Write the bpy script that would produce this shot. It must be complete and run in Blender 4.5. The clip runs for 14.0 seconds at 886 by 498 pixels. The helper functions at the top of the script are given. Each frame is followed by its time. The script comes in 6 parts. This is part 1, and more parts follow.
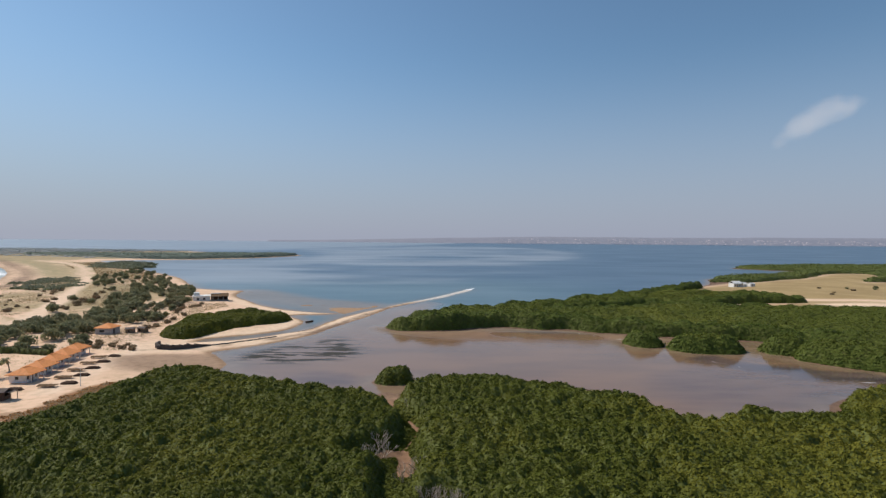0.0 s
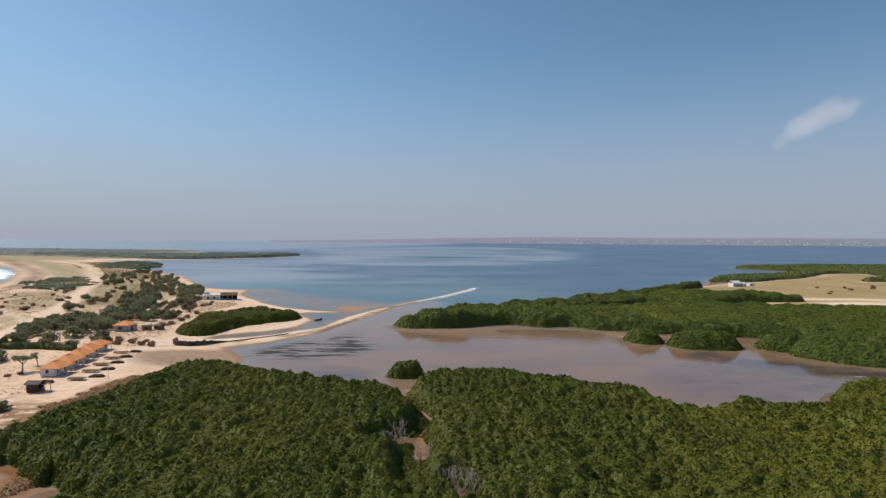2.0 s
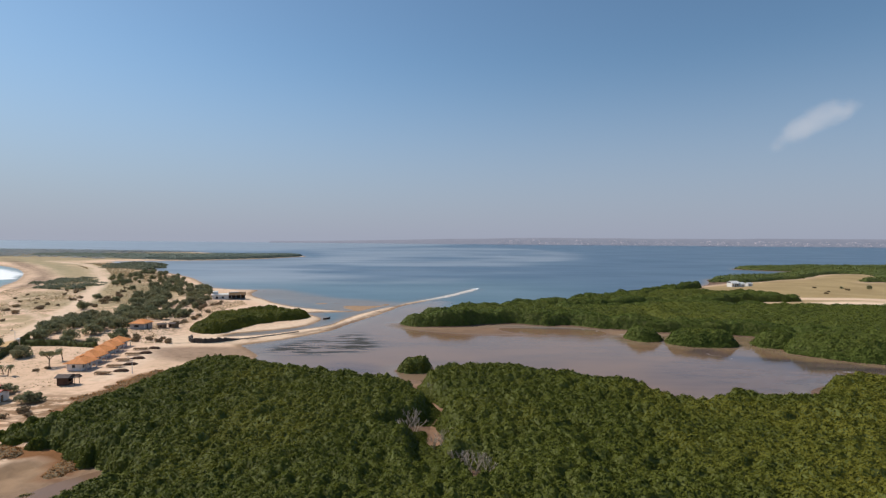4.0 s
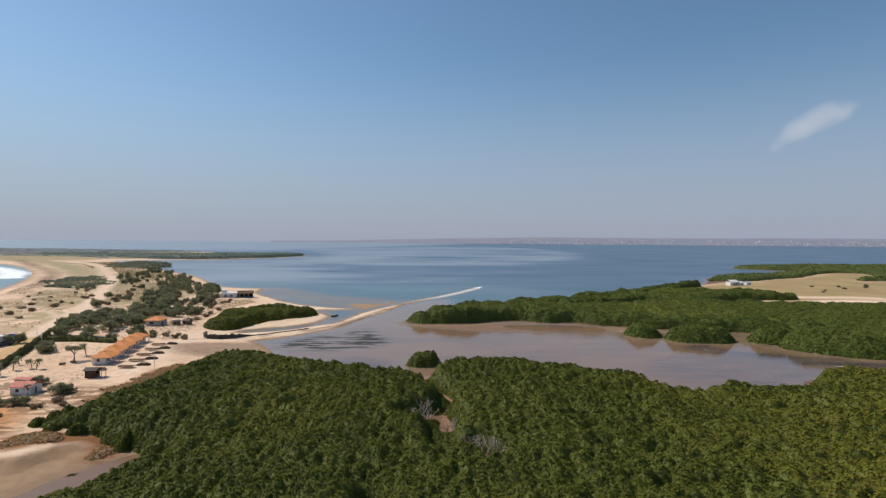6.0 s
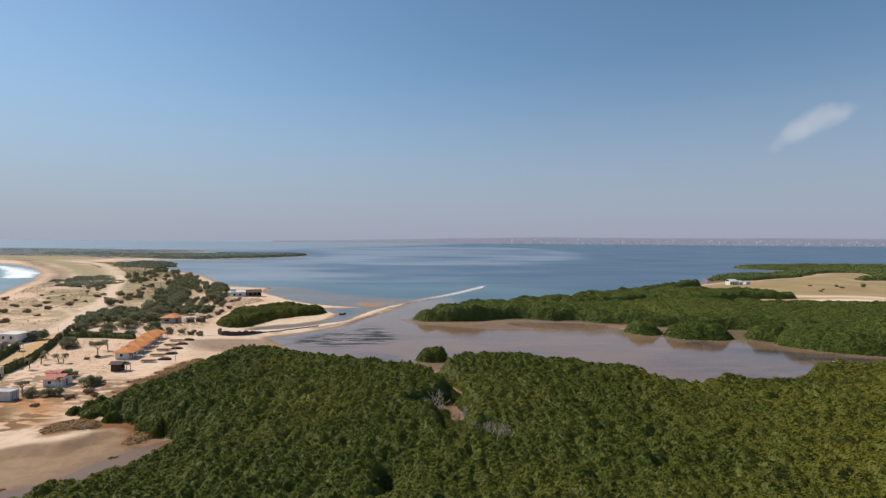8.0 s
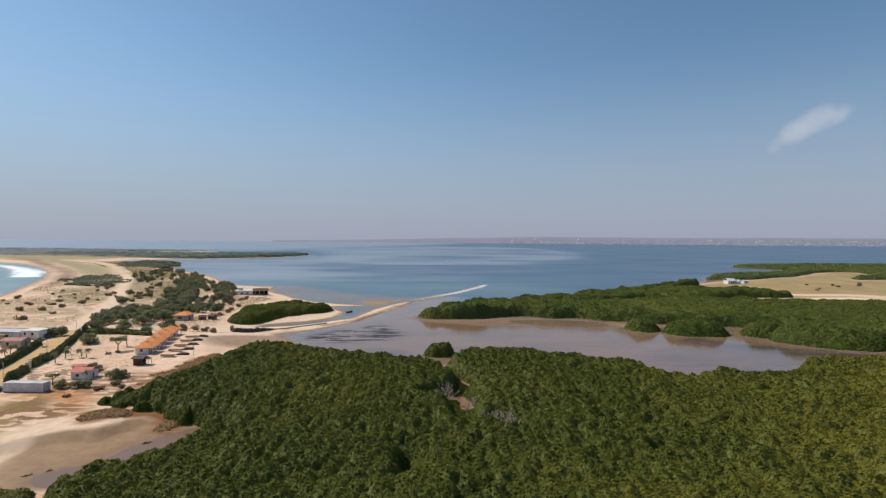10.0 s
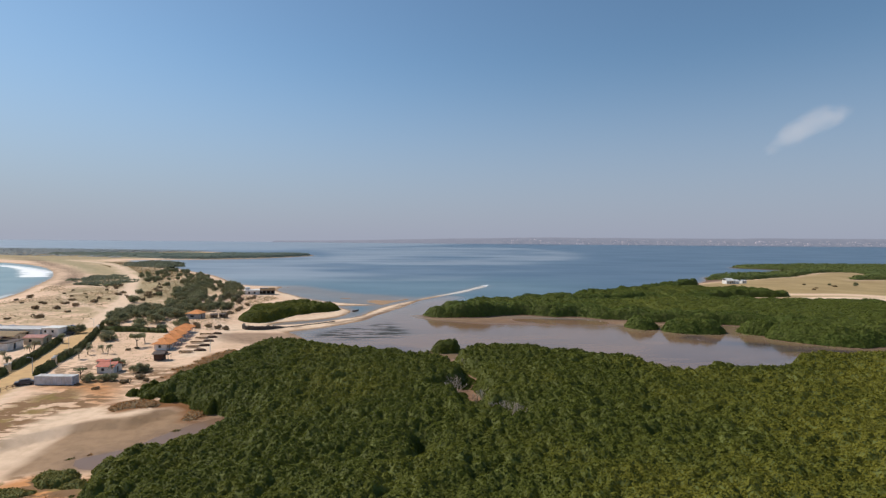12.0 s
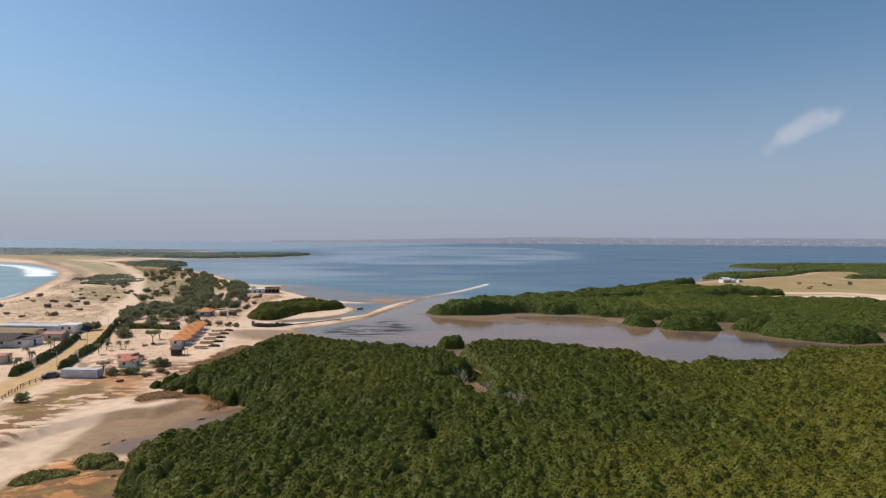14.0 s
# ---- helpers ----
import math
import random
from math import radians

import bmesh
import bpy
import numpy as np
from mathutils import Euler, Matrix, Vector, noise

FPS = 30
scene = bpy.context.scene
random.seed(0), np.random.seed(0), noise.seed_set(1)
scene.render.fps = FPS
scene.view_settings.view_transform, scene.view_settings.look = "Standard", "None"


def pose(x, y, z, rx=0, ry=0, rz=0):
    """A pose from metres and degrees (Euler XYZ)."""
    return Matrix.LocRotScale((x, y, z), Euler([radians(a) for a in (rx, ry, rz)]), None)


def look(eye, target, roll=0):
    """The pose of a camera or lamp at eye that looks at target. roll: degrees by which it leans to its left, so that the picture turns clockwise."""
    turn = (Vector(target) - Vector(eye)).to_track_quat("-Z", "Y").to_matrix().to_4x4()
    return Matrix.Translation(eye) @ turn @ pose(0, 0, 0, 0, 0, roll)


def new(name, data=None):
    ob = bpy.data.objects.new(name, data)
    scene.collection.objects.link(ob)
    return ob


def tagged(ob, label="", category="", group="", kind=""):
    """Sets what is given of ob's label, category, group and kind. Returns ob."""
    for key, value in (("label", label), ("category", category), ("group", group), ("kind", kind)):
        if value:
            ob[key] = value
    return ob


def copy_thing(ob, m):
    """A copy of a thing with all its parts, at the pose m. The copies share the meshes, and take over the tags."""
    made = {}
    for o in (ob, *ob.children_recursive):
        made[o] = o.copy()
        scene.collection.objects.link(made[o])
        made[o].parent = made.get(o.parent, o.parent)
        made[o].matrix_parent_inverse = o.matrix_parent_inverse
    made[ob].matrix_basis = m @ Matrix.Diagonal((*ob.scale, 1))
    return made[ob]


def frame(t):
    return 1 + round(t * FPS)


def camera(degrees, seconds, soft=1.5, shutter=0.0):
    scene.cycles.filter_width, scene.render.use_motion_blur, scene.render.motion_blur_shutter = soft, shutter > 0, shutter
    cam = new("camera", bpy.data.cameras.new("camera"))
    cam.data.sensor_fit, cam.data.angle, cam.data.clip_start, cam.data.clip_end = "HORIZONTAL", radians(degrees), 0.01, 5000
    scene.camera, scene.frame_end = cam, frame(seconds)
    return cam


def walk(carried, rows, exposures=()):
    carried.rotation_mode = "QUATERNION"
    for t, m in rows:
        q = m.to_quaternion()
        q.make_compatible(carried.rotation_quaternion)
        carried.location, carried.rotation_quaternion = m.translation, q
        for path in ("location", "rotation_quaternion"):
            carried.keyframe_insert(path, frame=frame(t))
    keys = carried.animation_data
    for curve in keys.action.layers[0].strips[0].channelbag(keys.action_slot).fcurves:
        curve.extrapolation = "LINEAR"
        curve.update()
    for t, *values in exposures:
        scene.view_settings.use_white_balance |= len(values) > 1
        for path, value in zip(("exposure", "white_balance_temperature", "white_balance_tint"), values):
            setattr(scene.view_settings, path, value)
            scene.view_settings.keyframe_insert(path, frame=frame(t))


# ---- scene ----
# A drone drifts backwards at a steady 40 m over a mangrove lagoon behind a sandy peninsula.
cam = camera(80.0, 14.0, soft=1.35)
LEAN = -0.473
# seconds, yaw, pitch
AIM = [(0.0, 0.0, -1.137), (0.5, -0.012, -1.186), (1.0, 0.027, -1.181), (1.5, 0.085, -1.189), (2.0, 0.096, -1.112),
       (2.5, 0.075, -1.038), (3.0, 0.102, -1.009), (5.5, 0.133, -1.071), (6.0, 0.156, -1.08), (6.5, 0.164, -1.068),
       (7.0, 0.179, -1.059), (7.5, 0.207, -1.049), (8.0, 0.24, -1.089), (10.5, 0.214, -1.12), (11.0, 0.23, -1.074),
       (11.5, 0.224, -1.065), (12.0, 0.215, -1.066), (12.5, 0.162, -1.074), (13.0, 0.106, -1.084), (13.5, 0.086, -1.093),
       (14.0, 0.062, -1.102)]
walk(cam, [(t, pose(-1.152 * t, -3.427 * t, 40.0, 90 + pitch, LEAN, yaw)) for t, yaw, pitch in AIM])

# ---- daylight: clear hazy sky, one sun from the far left ----
SUN_EL, SUN_AZ = 47.0, -66.0   # degrees above the horizon; from +y towards +x
sky_world = bpy.data.worlds.new("hazy_sky")
sky_world.use_nodes = True
scene.world = sky_world
wn, wl = sky_world.node_tree.nodes, sky_world.node_tree.links
sky = wn.new("ShaderNodeTexSky")
sky.sky_type, sky.sun_disc = "NISHITA", False
sky.sun_elevation, sky.sun_rotation = radians(SUN_EL), radians(SUN_AZ)
sky.altitude, sky.air_density, sky.dust_density, sky.ozone_density = 0, 1.0, 0.4, 2.5
coords = wn.new("ShaderNodeTexCoord")
lift = wn.new("ShaderNodeVectorMath")
lift.operation = "MAXIMUM"
lift.inputs[1].default_value = (-1, -1, 0.004)
wl.new(coords.outputs["Generated"], lift.inputs[0])
wl.new(lift.outputs[0], sky.inputs["Vector"])
# sea haze whitens the lowest sky
height = wn.new("ShaderNodeSeparateXYZ")
wl.new(coords.outputs["Generated"], height.inputs[0])
haze = wn.new("ShaderNodeMapRange")
haze.interpolation_type = "SMOOTHSTEP"
for key, value in (("From Min", -0.02), ("From Max", 0.34), ("To Min", 0.92), ("To Max", 0.0)):
    haze.inputs[key].default_value = value
wl.new(height.outputs[2], haze.inputs["Value"])
veil = wn.new("ShaderNodeMix")
veil.data_type = "RGBA"
wl.new(haze.outputs[0], veil.inputs[0])
clear_air = wn.new("ShaderNodeVectorMath")
clear_air.operation = "MULTIPLY"
clear_air.inputs[1].default_value = (0.888, 1.015, 1.018)
wl.new(sky.outputs[0], clear_air.inputs[0])
wl.new(clear_air.outputs[0], veil.inputs[6])
veil.inputs[7].default_value = (3.27, 3.57, 4.72, 1)
wl.new(veil.outputs[2], wn["Background"].inputs["Color"])
wn["Background"].inputs["Strength"].default_value = 0.1
sun_data = bpy.data.lights.new("sun", "SUN")
sun_data.energy, sun_data.angle, sun_data.color = 4.0, radians(0.55), (1.0, 0.93, 0.83)
sun = new("sun", sun_data)
to_sun = Vector((math.sin(radians(SUN_AZ)) * math.cos(radians(SUN_EL)), math.cos(radians(SUN_AZ)) * math.cos(radians(SUN_EL)), math.sin(radians(SUN_EL))))
sun.matrix_world = look(to_sun * 300, (0, 0, 0))
scene.view_settings.exposure = 0.0


# ---- small tools ----
def link(me, name, parent=None, label="", materials=()):
    for m in materials:
        me.materials.append(m)
    ob = new(name, me)
    if parent is not None:
        ob.parent = parent
    if label:
        ob["label"] = label
    return ob


def part(name, bm, material, parent, label="", smooth=False):
    """Links a bmesh as one mesh object under a thing or a part."""
    me = bpy.data.meshes.new(name)
    bmesh.ops.recalc_face_normals(bm, faces=bm.faces)
    bm.to_mesh(me)
    bm.free()
    if smooth:
        me.polygons.foreach_set("use_smooth", [True] * len(me.polygons))
    return link(me, name, parent, label, (material,))


def thing(name, m, label, category, group="", kind=""):
    ob = new(name)
    ob.empty_display_size = 0.5
    ob.matrix_world = m
    return tagged(ob, label, category, group, kind)


def arrays_mesh(name, verts, tris, quads=None, mats=None):
    """A mesh from numpy arrays of vertices, triangles and quads, with a material index for each face."""
    me = bpy.data.meshes.new(name)
    nq = 0 if quads is None else len(quads)
    nt = 0 if tris is None else len(tris)
    loops = np.concatenate([a.ravel() for a in (tris, quads) if a is not None and len(a)]).astype(np.int32)
    starts = np.concatenate([np.arange(nt) * 3, nt * 3 + np.arange(nq) * 4]).astype(np.int32)
    me.vertices.add(len(verts))
    me.vertices.foreach_set("co", np.ascontiguousarray(verts, dtype=np.float32).ravel())
    me.loops.add(len(loops))
    me.loops.foreach_set("vertex_index", loops)
    me.polygons.add(nt + nq)
    me.polygons.foreach_set("loop_start", starts)
    if mats is not None:
        me.polygons.foreach_set("material_index", np.ascontiguousarray(mats, dtype=np.int32))
    me.update(calc_edges=True)
    return me


def box(bm, x0, x1, y0, y1, z0, z1):
    v = [bm.verts.new(p) for p in ((x0, y0, z0), (x1, y0, z0), (x1, y1, z0), (x0, y1, z0), (x0, y0, z1), (x1, y0, z1), (x1, y1, z1), (x0, y1, z1))]
    for f in ((0, 3, 2, 1), (4, 5, 6, 7), (0, 1, 5, 4), (1, 2, 6, 5), (2, 3, 7, 6), (3, 0, 4, 7)):
        bm.faces.new([v[i] for i in f])
    return v


def boxes(*rows):
    bm = bmesh.new()
    for r in rows:
        box(bm, *r)
    return bm


def rod(bm, a, b, ra, rb, n=6):
    """A tapered round bar from a to b."""
    a, b = Vector(a), Vector(b)
    q = (b - a).to_track_quat("Z", "Y")
    rings = []
    for c, r in ((a, ra), (b, rb)):
        rings.append([bm.verts.new(c + q @ Vector((r * math.cos(k * math.tau / n), r * math.sin(k * math.tau / n), 0))) for k in range(n)])
    for k in range(n):
        bm.faces.new((rings[0][k], rings[0][(k + 1) % n], rings[1][(k + 1) % n], rings[1][k]))
    bm.faces.new(rings[1])
    bm.faces.new(rings[0][::-1])


def hashed(i, j, seed):
    n = (i.astype(np.int64) * 374761393 + j.astype(np.int64) * 668265263 + seed * 974634777) & 0x7FFFFFFF
    n = ((n ^ (n >> 13)) * 1274126177) & 0x7FFFFFFF
    return ((n ^ (n >> 16)) & 0xFFFF) / 65535.0


def value_noise(x, y, seed=0):
    i, j = np.floor(x), np.floor(y)
    u, v = x - i, y - j
    u, v = u * u * (3 - 2 * u), v * v * (3 - 2 * v)
    a, b = hashed(i, j, seed), hashed(i + 1, j, seed)
    c, d = hashed(i, j + 1, seed), hashed(i + 1, j + 1, seed)
    return (a * (1 - u) + b * u) * (1 - v) + (c * (1 - u) + d * u) * v


def fbm(x, y, size, octaves=3, seed=0):
    total, amp, norm = 0, 1.0, 0
    for k in range(octaves):
        total = total + amp * value_noise(x / size, y / size, seed + k)
        norm, amp, size = norm + amp, amp * 0.5, size * 0.47
    return total / norm


def smooth(e0, e1, x):
    t = np.clip((x - e0) / (e1 - e0), 0, 1)
    return t * t * (3 - 2 * t)


def rounded(points, steps=4):
    """A closed smooth outline through the corner points; short neighbours keep long sides from bulging."""
    p = np.array(points, float)
    before, after = p - np.roll(p, 1, 0), np.roll(p, -1, 0) - p
    m = (before + after) / 2
    size = np.minimum(np.linalg.norm(before, axis=1), np.linalg.norm(after, axis=1))
    m *= np.minimum(1, size / (np.linalg.norm(m, axis=1) + 1e-9))[:, None]
    out = []
    for k in range(len(p)):
        b, c, mb, mc = p[k], p[(k + 1) % len(p)], m[k], m[(k + 1) % len(p)]
        for i in range(steps):
            t = i / steps
            out.append((2 * t ** 3 - 3 * t * t + 1) * b + (t ** 3 - 2 * t * t + t) * mb + (3 * t * t - 2 * t ** 3) * c + (t ** 3 - t * t) * mc)
    return np.array(out)


def inside(x, y, outline):
    """Signed distance to an outline in metres, positive inside."""
    x, y = np.asarray(x, float), np.asarray(y, float)
    best = np.full(x.shape, 1e18)
    odd = np.zeros(x.shape, bool)
    for a, b in zip(outline, np.roll(outline, -1, axis=0)):
        e = b - a
        t = np.clip(((x - a[0]) * e[0] + (y - a[1]) * e[1]) / max(e @ e, 1e-9), 0, 1)
        best = np.minimum(best, (x - a[0] - t * e[0]) ** 2 + (y - a[1] - t * e[1]) ** 2)
        if a[1] != b[1]:
            odd ^= ((a[1] > y) != (b[1] > y)) & (x < (b[0] - a[0]) * (y - a[1]) / (b[1] - a[1]) + a[0])
    return np.where(odd, 1, -1) * np.sqrt(best)


def near_line(x, y, pts):
    """Distance to a polyline."""
    best = np.full(np.shape(x), 1e18)
    p = np.array(pts, float)
    for a, b in zip(p[:-1], p[1:]):
        e = b - a
        t = np.clip(((x - a[0]) * e[0] + (y - a[1]) * e[1]) / (e @ e), 0, 1)
        best = np.minimum(best, (x - a[0] - t * e[0]) ** 2 + (y - a[1] - t * e[1]) ** 2)
    return np.sqrt(best)


def oval(x, y, rx, ry, turn=0, n=14, wob=0.08, seed=1):
    r = random.Random(seed)
    c, s = math.cos(radians(turn)), math.sin(radians(turn))
    out = []
    for k in range(n):
        a, q = k * math.tau / n, 1 + r.uniform(-wob, wob)
        u, v = rx * q * math.cos(a), ry * q * math.sin(a)
        out.append((x + u * c - v * s, y + u * s + v * c))
    return out


# ---- materials ----
class Nodes:
    """A short way to write node materials."""

    def __init__(self, name, rough=0.8, metal=0.0, spec=0.3):
        self.m = bpy.data.materials.new(name)
        self.m.use_nodes = True
        self.t = self.m.node_tree
        self.b = self.t.nodes["Principled BSDF"]
        self.b.inputs["Roughness"].default_value = rough
        self.b.inputs["Metallic"].default_value = metal
        self.b.inputs["Specular IOR Level"].default_value = spec
        self.where = None

    def put(self, value, socket):
        if hasattr(value, "is_output"):
            self.t.links.new(value, socket)
        elif isinstance(value, (tuple, list)) and len(value) == 3 and socket.type == "RGBA":
            socket.default_value = (*value, 1)
        else:
            socket.default_value = value

    def position(self):
        if self.where is None:
            self.where = self.t.nodes.new("ShaderNodeNewGeometry").outputs["Position"]
        return self.where

    def local(self):
        return self.t.nodes.new("ShaderNodeTexCoord").outputs["Object"]

    def noise(self, scale, detail=3, stretch=None, rough=0.55, local=False):
        n = self.t.nodes.new("ShaderNodeTexNoise")
        n.inputs["Scale"].default_value, n.inputs["Detail"].default_value, n.inputs["Roughness"].default_value = scale, detail, rough
        v = self.local() if local else self.position()
        if stretch:
            k = self.t.nodes.new("ShaderNodeVectorMath")
            k.operation = "MULTIPLY"
            k.inputs[1].default_value = stretch
            self.t.links.new(v, k.inputs[0])
            v = k.outputs[0]
        self.t.links.new(v, n.inputs["Vector"])
        return n.outputs["Fac"]

    def ramp(self, fac, lo, hi):
        n = self.t.nodes.new("ShaderNodeMapRange")
        n.interpolation_type = "SMOOTHSTEP"
        n.inputs["From Min"].default_value, n.inputs["From Max"].default_value = lo, hi
        self.t.links.new(fac, n.inputs["Value"])
        return n.outputs["Result"]

    def mix(self, fac, a, b):
        n = self.t.nodes.new("ShaderNodeMix")
        n.data_type = "RGBA"
        self.put(fac, n.inputs["Factor"])
        self.put(a, n.inputs["A"] if False else n.inputs[6])
        self.put(b, n.inputs[7])
        return n.outputs[2]

    def math(self, op, a, b):
        n = self.t.nodes.new("ShaderNodeMath")
        n.operation = op
        self.put(a, n.inputs[0])
        self.put(b, n.inputs[1])
        return n.outputs[0]

    def masks(self, name):
        a = self.t.nodes.new("ShaderNodeAttribute")
        a.attribute_name = name
        s = self.t.nodes.new("ShaderNodeSeparateColor")
        self.t.links.new(a.outputs["Color"], s.inputs[0])
        return s.outputs

    def island(self):
        return self.t.nodes.new("ShaderNodeNewGeometry").outputs["Random Per Island"]

    def each(self):
        return self.t.nodes.new("ShaderNodeObjectInfo").outputs["Random"]

    def colour(self, c):
        self.put(c, self.b.inputs["Base Color"])
        return self

    def rough(self, r):
        self.put(r, self.b.inputs["Roughness"])
        return self

    def bump(self, height, strength, distance):
        n = self.t.nodes.new("ShaderNodeBump")
        n.inputs["Strength"].default_value, n.inputs["Distance"].default_value = strength, distance
        self.t.links.new(height, n.inputs["Height"])
        self.t.links.new(n.outputs[0], self.b.inputs["Normal"])
        return self


def plain(name, colour, dirt=0.25, scale=1.2, rough=0.8, metal=0.0, spec=0.3, relief=0.0):
    """A painted or raw surface with broad stains, fine grain and slight relief."""
    n = Nodes(name, rough, metal, spec)
    dark = tuple(c * (1 - dirt) * k for c, k in zip(colour, (0.98, 0.94, 0.88)))
    stain = n.ramp(n.noise(scale, 4), 0.35, 0.7)
    c = n.mix(stain, colour, dark)
    grain = n.noise(scale * 14, 2)
    c = n.mix(n.math("MULTIPLY", n.ramp(grain, 0.4, 0.75), 0.35), c, tuple(k * 0.8 for k in colour))
    n.colour(c)
    if relief:
        n.bump(grain, 0.4, relief)
    return n.m


def foliage(name, dark, mid, light, sun_bleached, patch=0.03, east=0.0):
    """Leaf masses: hue differs from leaf to leaf, from crown to crown and over broad patches."""
    n = Nodes(name, 0.66, 0, 0.13)
    c = n.mix(n.island(), dark, mid)
    c = n.mix(n.math("MULTIPLY", n.ramp(n.noise(0.35, 2), 0.4, 0.7), 0.65), c, light)
    c = n.mix(n.math("MULTIPLY", n.ramp(n.noise(0.95, 2), 0.45, 0.68), 0.5), c, tuple(k * 1.15 for k in light))
    zone = n.noise(patch, 3)
    if east:   # the yellower species takes over towards the south-east
        sep = n.t.nodes.new("ShaderNodeSeparateXYZ")
        n.t.links.new(n.position(), sep.inputs[0])
        zone = n.math("ADD", zone, n.math("MULTIPLY", n.ramp(n.math("SUBTRACT", sep.outputs[0], n.math("MULTIPLY", sep.outputs[1], 0.8)), -35, 32), east))
    c = n.mix(n.math("MULTIPLY", n.ramp(zone, 0.46, 0.78), 0.85), c, sun_bleached)
    # some crowns are older and greyer than their neighbours
    c = n.mix(n.math("MULTIPLY", n.ramp(n.noise(0.13, 3), 0.54, 0.72), 0.6), c, tuple(a * 0.75 + 0.25 * k for a, k in zip(dark, mid)))
    n.colour(c)
    thin = n.t.nodes.new("ShaderNodeBsdfTranslucent")
    n.t.links.new(c, thin.inputs["Color"])
    both = n.t.nodes.new("ShaderNodeMixShader")
    both.inputs[0].default_value = 0.32
    n.t.links.new(n.b.outputs[0], both.inputs[1])
    n.t.links.new(thin.outputs[0], both.inputs[2])
    n.t.links.new(both.outputs[0], n.t.nodes["Material Output"].inputs["Surface"])
    return n.m


LEAF_MANGROVE = foliage("mangrove_leaves", (0.078, 0.092, 0.014), (0.104, 0.119, 0.016), (0.126, 0.138, 0.018), (0.212, 0.196, 0.027), 0.03, 0.33)
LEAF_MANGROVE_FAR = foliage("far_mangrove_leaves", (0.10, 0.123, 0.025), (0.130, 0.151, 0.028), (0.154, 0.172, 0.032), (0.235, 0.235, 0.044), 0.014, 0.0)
# leaves of the far bay belt, paled to include the distance haze
LEAF_MANGROVE_HAZY = foliage("bay_mangrove_hazy_leaves", (0.11, 0.138, 0.042), (0.135, 0.168, 0.052), (0.155, 0.182, 0.056), (0.19, 0.205, 0.062), 0.008)
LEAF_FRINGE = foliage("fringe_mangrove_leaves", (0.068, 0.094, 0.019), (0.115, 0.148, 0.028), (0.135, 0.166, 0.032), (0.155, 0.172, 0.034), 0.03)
# sea haze is mixed into these two pale blue-grey leaf colours
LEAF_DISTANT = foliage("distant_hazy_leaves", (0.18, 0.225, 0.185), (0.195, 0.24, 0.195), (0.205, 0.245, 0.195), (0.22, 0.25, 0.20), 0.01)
LEAF_SCRUB_HAZY = foliage("distant_hazy_scrub_leaves", (0.28, 0.315, 0.335), (0.30, 0.335, 0.35), (0.32, 0.345, 0.35), (0.40, 0.395, 0.365), 0.01)
LEAF_TREE = foliage("dry_tree_leaves", (0.20, 0.205, 0.105), (0.27, 0.27, 0.145), (0.30, 0.285, 0.155), (0.30, 0.26, 0.165))
LEAF_THICKET = foliage("grey_green_thicket_leaves", (0.17, 0.185, 0.115), (0.21, 0.22, 0.145), (0.235, 0.24, 0.155), (0.25, 0.24, 0.17))
LEAF_STRAW = foliage("dry_straw", (0.30, 0.225, 0.12), (0.40, 0.30, 0.165), (0.42, 0.31, 0.17), (0.36, 0.28, 0.16))
LEAF_SHRUB = foliage("dune_shrub_leaves", (0.19, 0.145, 0.085), (0.26, 0.195, 0.115), (0.29, 0.215, 0.13), (0.30, 0.20, 0.125))
LEAF_HEDGE = foliage("clipped_hedge_leaves", (0.045, 0.05, 0.02), (0.085, 0.09, 0.035), (0.10, 0.10, 0.045), (0.10, 0.09, 0.05))
LEAF_BRUSH = foliage("olive_salt_brush", (0.14, 0.133, 0.032), (0.20, 0.18, 0.046), (0.23, 0.20, 0.052), (0.23, 0.185, 0.05), 0.25)
LEAF_BROWN = foliage("dead_salt_brush", (0.30, 0.145, 0.052), (0.42, 0.215, 0.082), (0.44, 0.23, 0.09), (0.40, 0.23, 0.095))
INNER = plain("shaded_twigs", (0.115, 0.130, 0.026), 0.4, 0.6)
# the same haze tint, for the sheet under the distant leaves
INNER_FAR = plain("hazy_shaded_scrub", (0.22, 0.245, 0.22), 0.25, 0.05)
INNER_BRUSH = plain("brown_brush_litter", (0.20, 0.14, 0.07), 0.3, 0.8)
BARK = plain("grey_brown_bark", (0.16, 0.12, 0.085), 0.4, 2.0, 0.9)
DEADWOOD = plain("bleached_dead_wood", (0.50, 0.42, 0.34), 0.3, 2.0, 0.9)


